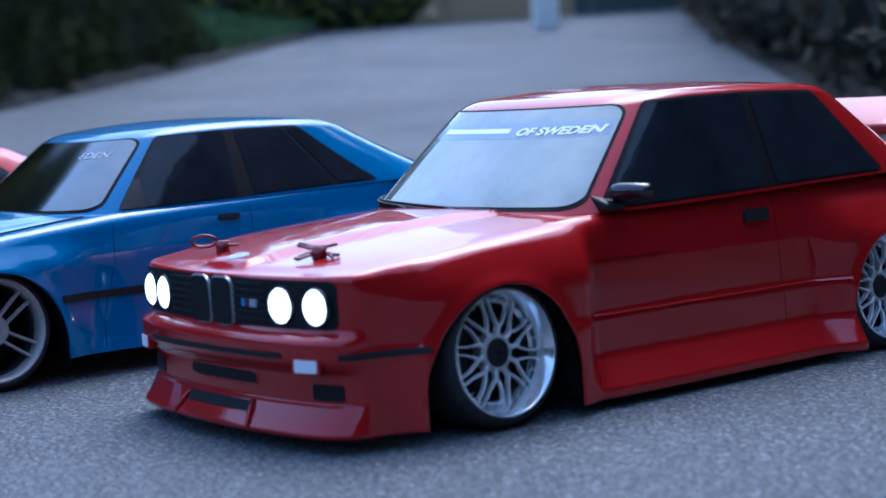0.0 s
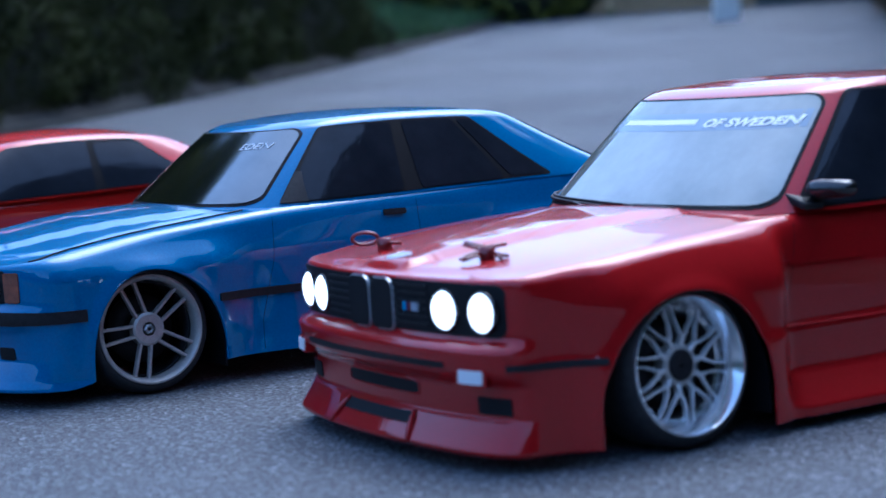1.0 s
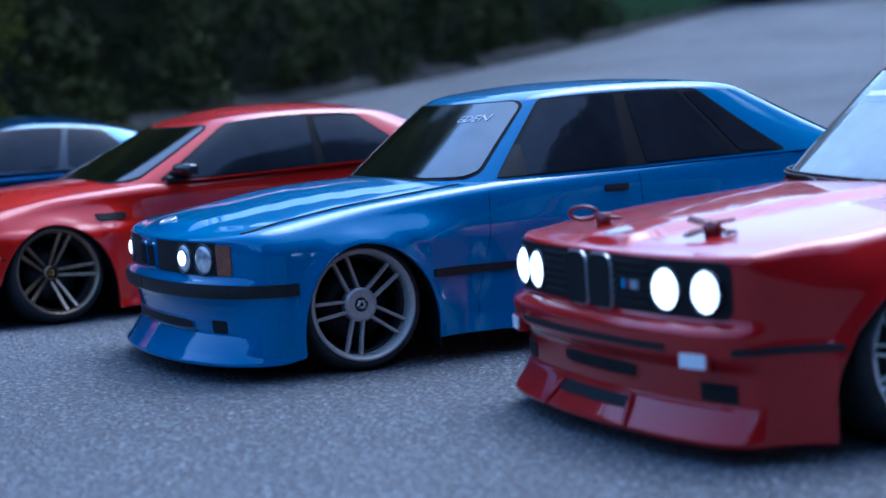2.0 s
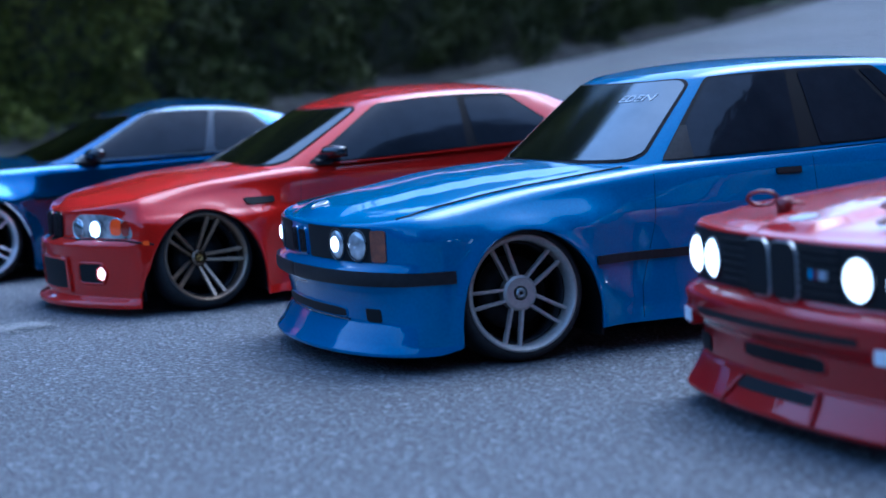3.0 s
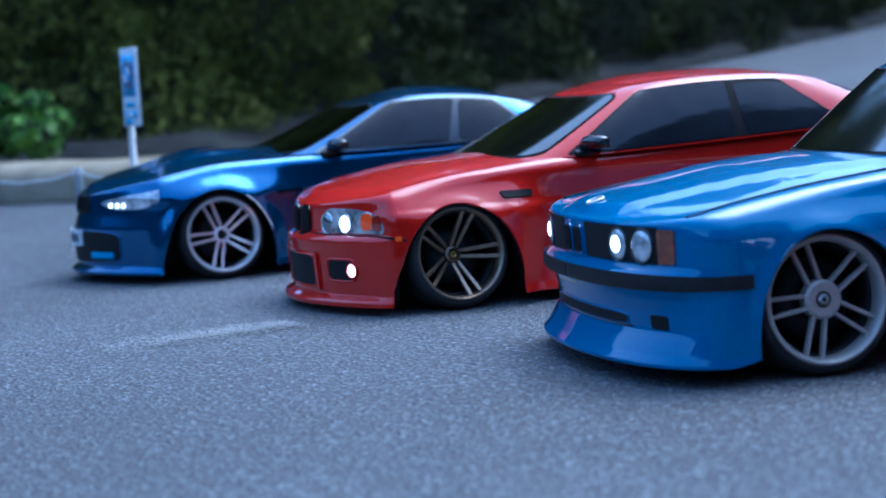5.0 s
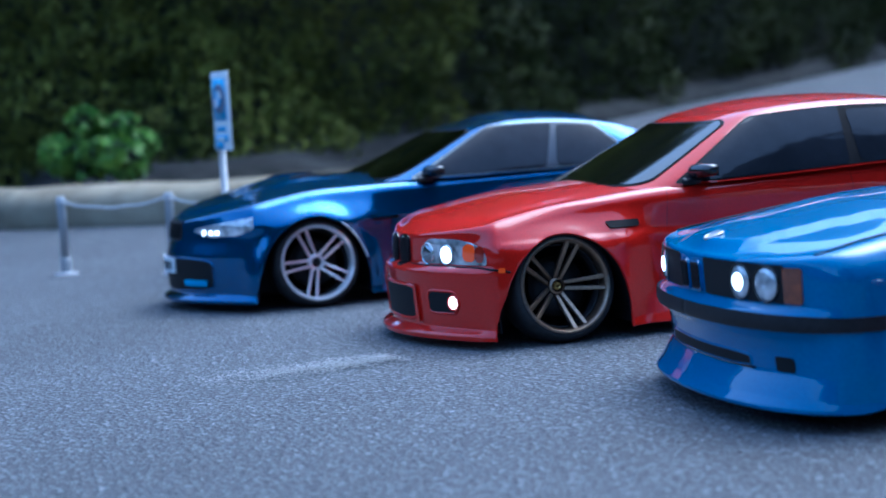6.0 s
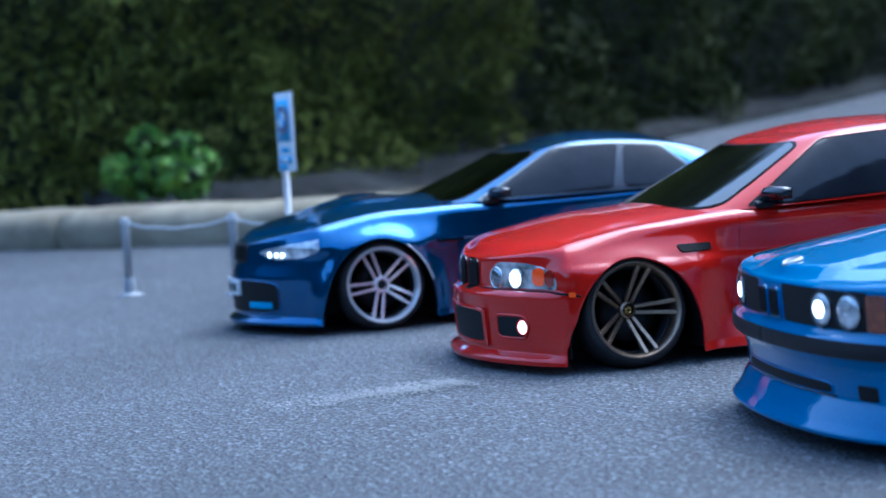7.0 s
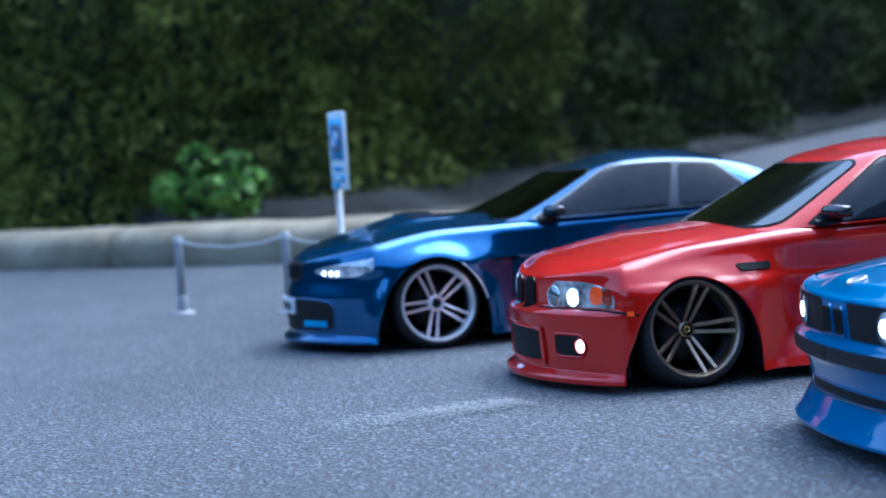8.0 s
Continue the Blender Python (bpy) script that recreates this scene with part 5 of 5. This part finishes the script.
def hedge_wall(name, path, height, count, size, mat, label, seed, depth=0.16, foot=0.0, ragged=0.0, wide=False):
    """A clipped hedge along a path (x, y, outward x, outward y): lumpy face of small sprays over a dark core."""
    rng = np.random.default_rng(seed)
    pts = np.array(path, float)
    seg = np.linalg.norm(np.diff(pts[:, :2], axis=0), axis=1)
    cum = np.concatenate([[0], np.cumsum(seg)])
    verts = np.empty((count, 4, 3))
    for i in range(count):
        l = rng.uniform(0, cum[-1])
        x, y, ox, oy = (float(np.interp(l, cum, pts[:, k])) for k in range(4))
        rise = 1 + ragged * noise.noise(Vector((x * 0.8, y * 0.8, seed)))
        high = not wide and i % 4 == 0
        h = rng.uniform(foot, height) * rise if high or wide else rng.uniform(0, 0.8)
        q = Vector((l * 2.6, h * 3.0, seed))
        lump = noise.noise(q) + 0.5 * noise.noise(q * 3.1) + 0.22 * noise.noise(q * 8.0)
        d = depth * lump - abs(rng.normal(0, 0.035)) + 0.05 * (1 - h / height)
        if i % 24 == 0:
            h, d = height * rise - abs(rng.normal(0, 0.03)), -rng.uniform(0.05, 0.92)
        o = np.array((ox, oy, 0.0))
        p = np.array((x, y, ground_z(x, y) + h)) + o * d
        u = o * rng.uniform(0.0, 0.7) + np.array((0, 0, rng.uniform(-0.4, 1.0))) + rng.normal(0, 0.55, 3)
        u /= np.linalg.norm(u)
        w = np.cross(u, o * 1.0 + rng.normal(0, 0.6, 3))
        w /= np.linalg.norm(w)
        k = size * rng.uniform(0.5, 1.4) * (3.0 if h > 0.85 and not wide else 1.0)
        verts[i] = (p - u * k, p + w * k * 0.28, p + u * k * 1.2, p - w * k * 0.28)
    ob = new(name)
    me = bpy.data.meshes.new("foliage")
    me.from_pydata(verts.reshape(-1, 3).tolist(), [], np.arange(count * 4).reshape(-1, 4).tolist())
    me.materials.append(mat)
    tagged(piece("foliage", me, ob), kind="stuff")
    # solid filling behind the sprays, its colour imitates the hedge's inner shade
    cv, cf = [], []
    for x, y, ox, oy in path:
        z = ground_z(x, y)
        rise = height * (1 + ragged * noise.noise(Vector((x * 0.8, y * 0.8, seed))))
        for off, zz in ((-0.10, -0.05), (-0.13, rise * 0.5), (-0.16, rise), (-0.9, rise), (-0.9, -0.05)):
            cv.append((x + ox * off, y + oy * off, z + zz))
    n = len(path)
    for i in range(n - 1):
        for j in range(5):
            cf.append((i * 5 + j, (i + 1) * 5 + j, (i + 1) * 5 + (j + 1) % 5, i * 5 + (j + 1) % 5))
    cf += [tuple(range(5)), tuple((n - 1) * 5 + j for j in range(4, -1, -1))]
    piece("shade_core", closed(mesh_of("shade_core", cv, cf, CORE, smooth=False, scale=1.0)), ob)
    return tagged(ob, label, "hedge")


rs = random.Random(4)
face = [(-6.0 + 0.25 * i, KERB_Y + 0.26, 0.0, -1.0) for i in range(16)]
for i in range(10):
    f = i / 9
    a = radians(-90 + 84 * f)
    face.append((-2.05 + 0.34 * f, KERB_Y + 0.26 + 0.36 * f, math.cos(a), math.sin(a)))
for i in range(1, 22):
    x, y = lane(2.28 + 0.24 * i, LEFT_EDGE + 0.10)
    face.append((x, y, 0.9945, -0.1045))
hedge_wall("hedge", face[:28], 1.65, 150000, 0.0098, LEAF, "tall dense olive green conifer hedge behind the kerb", 2, ragged=0.25)
hedge_wall("hedge", face[27:], 1.4, 75000, 0.0125, LEAF_D, "tall dark green hedge along the lane", 5, ragged=0.25)
# unseen hedges added behind and beside the camera to block sky and darken reflections
def ring_path(a0, a1, rx, ry, n):
    out = []
    for i in range(n):
        a = radians(a0 + (a1 - a0) * i / (n - 1))
        out.append((rx * math.cos(a) - 0.6, ry * math.sin(a) + 0.4, -math.cos(a), -math.sin(a)))
    return out


hedge_wall("hedge", ring_path(150, 285, 4.6, 4.6, 15), 1.3, 18000, 0.11, LEAF_D, "unseen dark hedge added behind the camera to darken reflections", 7, depth=0.5, ragged=0.45, wide=True)
hedge_wall("hedge", ring_path(290, 392, 3.0, 4.6, 12), 2.6, 18000, 0.07, LEAF_D, "unseen uneven dark hedge added at the right to block sky light", 9, depth=0.4, ragged=0.6, wide=True)

# small fresh shrub in front of it
SHRUB_X = -1.655
blobs = []
for i in range(34):
    u = rs.uniform(-1, 1)
    blobs.append((SHRUB_X + 0.070 * u, KERB_Y + 0.17 + rs.uniform(-0.03, 0.03), 0.080 + rs.uniform(0.0, 0.075) * (1 - 0.6 * abs(u)), 0.022, 0.022, 0.018))
foliage("shrub", blobs, 2600, 0.0095, FRESH, "small bright green leafy shrub behind the kerb", "shrub", seed=3, squash=1.7)

# stone border between lane and hedge
def border():
    verts, faces = [], []
    prof = [(0.0, -0.03), (0.0, 0.010), (0.03, 0.028), (0.09, 0.038), (0.17, 0.045), (0.45, 0.055)]
    ss = [1.90] + [1.98 + 0.06 * i for i in range(140)]
    k = len(prof)
    for s in ss:
        for j, (dd, dz) in enumerate(prof):
            x, y = lane(s, LEFT_EDGE - 0.01 + dd)
            w = 0.02 * noise.noise(Vector((s * 3, j * 2.3, 0)))
            verts.append((x, y, ground_z(x, y) + (dz + (w if j > 0 else 0) if s > 1.95 else -0.02)))
    for i in range(len(ss) - 1):
        for j in range(k - 1):
            faces.append((i * k + j, (i + 1) * k + j, (i + 1) * k + j + 1, i * k + j + 1))
    me = mesh_of("bank", verts, faces, STONE, scale=1.0)
    me.flip_normals()
    return tagged(new("bank", me), "grey stony bank below the hedge", kind="structure")


border()


def grass_patch(name, s0, s1, d0, d1, n, h, label, lift, seed):
    rng = random.Random(seed)
    verts, faces = [], []
    for _ in range(n):
        s, d = rng.uniform(s0, s1), rng.uniform(d0, d1)
        x, y = lane(s, d)
        z = ground_z(x, y) + lift * min(1, abs(d - d0))
        a = rng.uniform(0, 6.28)
        w = 0.012
        hh = h * rng.uniform(0.5, 1.2)
        b = len(verts)
        verts += [(x - w * math.cos(a), y - w * math.sin(a), z - 0.02), (x + w * math.cos(a), y + w * math.sin(a), z - 0.02), (x + rng.uniform(-0.05, 0.05), y + rng.uniform(-0.05, 0.05), z + hh)]
        faces.append((b, b + 1, b + 2))
    return tagged(new(name, mesh_of(name, verts, faces, GRASS, smooth=False, scale=1.0)), label, "grass", kind="stuff")


grass_patch("grass", 7.2, 10.5, LEFT_EDGE + 0.05, LEFT_EDGE + 1.6, 14000, 0.10, "green grassy verge beside the lane", 0.25, 5)

# bushes at the far end and along the other side
def bush_row(name, places, r, count, mat, label, seed, size=0.05):
    blobs = []
    rg = random.Random(seed)
    for x, y, h in places:
        z0 = ground_z(x, y)
        lev = 0.0
        while lev < h:
            blobs.append((x + rg.uniform(-0.2, 0.2) * r, y + rg.uniform(-0.2, 0.2) * r, z0 + lev + r * 0.6, r * rg.uniform(0.8, 1.2), r * rg.uniform(0.8, 1.2), r))
            lev += r * 1.1
    return foliage(name, blobs, count, size, mat, label, "bush", seed=seed)


bush_row("bush", [(*lane(9.5 + 0.25 * i, LEFT_EDGE + 0.8 - 0.22 * i), 1.3) for i in range(6)], 0.45, 9000, LEAF, "dark green bush at the far end of the lane", 11)
bush_row("bush", [(*lane(12.0, 0.9 - 0.6 * i), 1.6) for i in range(8)], 0.5, 12000, DRY, "brownish bush behind the far fence", 12)
bush_row("bush", [(*lane(2.2 + 0.40 * i, RIGHT_EDGE - 0.40), 1.0) for i in range(21)], 0.40, 60000, DRY, "dark brown-green bushes along the lane", 13, 0.022)

# wooden fence at the far end
fence = tagged(new("fence"), "brown weathered wooden fence at the end of the lane", "fence")
board = bmesh.new()
box(board, (110, 18, 900), (0, 0, 450), 3)
bmesh.ops.scale(board, vec=(MM, MM, MM), verts=board.verts)
bme = bpy.data.meshes.new("board")
board.to_mesh(bme)
board.free()
bme.materials.append(WOOD)
for i in range(15):
    x, y = lane(10.6, 1.9 - 0.114 * i)
    piece("board", bme, fence, m=pose(x, y, ground_z(x, y) - 0.02, 0, 0, 6))
gate = tagged(new("gate"), "dark grey-green boarded gate at the end of the lane", "gate")
GATE = material("dark_grey_green_paint", (0.05, 0.065, 0.062), rough=0.6)
mottle(GATE, 9, (0.04, 0.052, 0.05), (0.07, 0.09, 0.085))
gme = bme.copy()
gme.materials.clear()
gme.materials.append(GATE)
for i in range(11):
    x, y = lane(10.6, 0.19 - 0.114 * i)
    piece("board", gme, gate, m=pose(x, y, ground_z(x, y) - 0.02, 0, 0, 6))

# white post beside the lane
bm = bmesh.new()
box(bm, (130, 130, 1100), (0, 0, 550), 8)
POSTW = material("white_post_paint", (0.88, 0.86, 0.80), rough=0.7)
mottle(POSTW, 8, (0.80, 0.78, 0.72), (0.90, 0.88, 0.83))
post = part("post", bm, POSTW, None)
x, y = 0.57, 8.9
post.matrix_world = pose(x, y, ground_z(x, y) - 0.01, 0, 0, 6)
tagged(post, "white square post beside the lane", "post")


# ---- small things ----
def barrier_post():
    """Miniature queue post: round foot, sleeve, shaft and cap."""
    ob = new("barrier_post")
    me = closed(mesh_of("foot", *lathe([(0.5, 0.0), (11.5, 0.0), (11.8, 0.8), (10.0, 1.8), (4.5, 3.0), (0.5, 3.0)], 36, "Z"), ALU_MATT))
    piece("foot", me, ob)
    me = closed(mesh_of("sleeve", *lathe([(0.5, 2.8), (4.7, 2.8), (4.9, 3.4), (4.9, 15.5), (4.6, 16.2), (0.5, 16.2)], 28, "Z"), ALU_MATT))
    piece("sleeve", me, ob)
    me = closed(mesh_of("shaft", *lathe([(0.5, 16.0), (3.9, 16.0), (3.9, 72.0), (3.4, 73.5), (0.5, 73.8)], 28, "Z"), ALU_MATT))
    piece("shaft", me, ob)
    bm = bmesh.new()
    bmesh.ops.create_cone(bm, cap_ends=True, segments=12, radius1=1.2, radius2=1.2, depth=12, matrix=Matrix.Translation((0, 0, 69.5)) @ Matrix.Rotation(math.pi / 2, 4, "Y"))
    part("rope_pin", bm, ALU_MATT, ob)
    return tagged(ob, "grey metal miniature barrier post on the asphalt", "barrier post", "barrier posts with a rope")


ALU_MATT = material("matt_grey_metal", (0.36, 0.37, 0.39), rough=0.5, metal=0.25)
mottle(ALU_MATT, 150, (0.33, 0.34, 0.36), (0.46, 0.47, 0.49))
SPOTS = [(-1.157, 1.364), (-1.035, 1.370), (-0.913, 1.376)]
first = barrier_post()
first.matrix_world = pose(*SPOTS[0], ground_z(*SPOTS[0]), 0, 0, 3)
for spot in SPOTS[1:]:
    copy_thing(first, pose(*spot, ground_z(*spot), 0, 0, 3))
for (xa, ya), (xb, yb) in zip(SPOTS, SPOTS[1:]):
    pts = []
    for i in range(25):
        f = i / 24
        pts.append(((xa + (xb - xa) * f) * 1000, (ya + (yb - ya) * f) * 1000 - 4.0, 69.5 - 7.0 * 4 * f * (1 - f) + 0.5 * math.sin(f * 22)))
    rope = new("rope", closed(mesh_of("rope", *tube(pts, 0.95, 8), ROPE)))
    tagged(rope, "thin white rope sagging between barrier posts", "rope")


def sign_post():
    """Miniature blue and white sign on a thin pole."""
    ob = new("sign")
    piece("pole", closed(mesh_of("pole", *lathe([(0.2, 0.0), (8.0, 0.0), (8.0, 1.4), (3.0, 2.2), (3.0, 150), (0.2, 150)], 24, "Z"), ALU_MATT)), ob)
    bm = bmesh.new()
    box(bm, (2.4, 33, 68), (4.0, 14.5, 143), 0.6)
    board = part("board", bm, WHITE, ob, "white sign board")

    def plate(name, y0, y1, z0, z1, mat, lift=0.4):
        bm = bmesh.new()
        box(bm, (0.5, 0.78 * (y1 - y0), z1 - z0), (5.2 + lift, 14.5 + 0.78 * (y0 + y1) / 2, (z0 + z1) / 2 - 3))
        return part(name, bm, mat, board)

    plate("field", -16.5, 16.5, 138, 174, SIGNB)
    plate("text_bar", -12, 12, 128.5, 132.5, SKYB)
    plate("field", -16.5, 16.5, 119, 125.5, SIGNB)
    plate("field", -16.5, 4, 113, 119, SIGNB)
    plate("text_bar", -10, 8, 120, 123.5, WHITE, 0.8)
    for r, mat, lift in ((12.8, NAVY, 0.9), (11.2, WHITE, 1.2), (10.4, NAVY, 1.5)):
        disc("roundel", (5.2 + lift, 14.5, 154), (1, 0, 0), r, mat, board, "", 0.3, 0.25)
    for k, mat in enumerate((WHITE, SIGNB, WHITE, SIGNB)):
        bm = bmesh.new()
        pts = [(0, 0)] + [(7.6 * math.cos(math.radians(90 * k + 10 * i)), 7.6 * math.sin(math.radians(90 * k + 10 * i))) for i in range(10)]
        bm.faces.new([bm.verts.new((7.1, 14.5 + y, 154 + z)) for y, z in pts])
        r = bmesh.ops.extrude_face_region(bm, geom=list(bm.faces))
        bmesh.ops.translate(bm, vec=(0.3, 0, 0), verts=[v for v in r["geom"] if isinstance(v, bmesh.types.BMVert)])
        bmesh.ops.recalc_face_normals(bm, faces=bm.faces)
        part("roundel_quarter", bm, mat, board, smooth=False)
    ob.matrix_world = pose(-0.967, 1.363, ground_z(-0.967, 1.363), 0, 0, 240)
    return tagged(ob, "small blue and white sign with round emblem on thin pole", "sign")


sign_post()

# worn white paint mark on the asphalt
WORN = material("worn_road_paint", (0.30, 0.31, 0.32), rough=0.8)
mottle(WORN, 700, (0.18, 0.19, 0.20), (0.38, 0.39, 0.40))


def paint_mark():
    rg = random.Random(8)
    verts, faces = [], []
    a, b = Vector((-0.560, 0.953)), Vector((-0.622, 0.852))
    d = (b - a).normalized()
    n = Vector((-d.y, d.x))
    for _ in range(3000):
        f = rg.betavariate(1.1, 1.9)
        p = a + (b - a) * f + n * rg.gauss(0, 0.0080 + 0.007 * f)
        r = rg.uniform(0.0003, 0.0009)
        k = len(verts)
        t0 = rg.uniform(0, 6.28)
        high = rg.uniform(0.0008, 0.0020)
        for i in range(5):
            verts.append((p.x + r * math.cos(t0 + i * 1.2566), p.y + r * math.sin(t0 + i * 1.2566), high))
        faces.append(tuple(range(k, k + 5)))
    me = mesh_of("road_marking", verts, faces, WORN, smooth=False, scale=1.0)
    return tagged(new("road_marking", me), "faded white paint mark on the asphalt", kind="structure")


paint_mark()

# ---- the row of cars ----
red_coupe_boxy()
blue_saloon()
red_coupe_round()
blue_coupe()
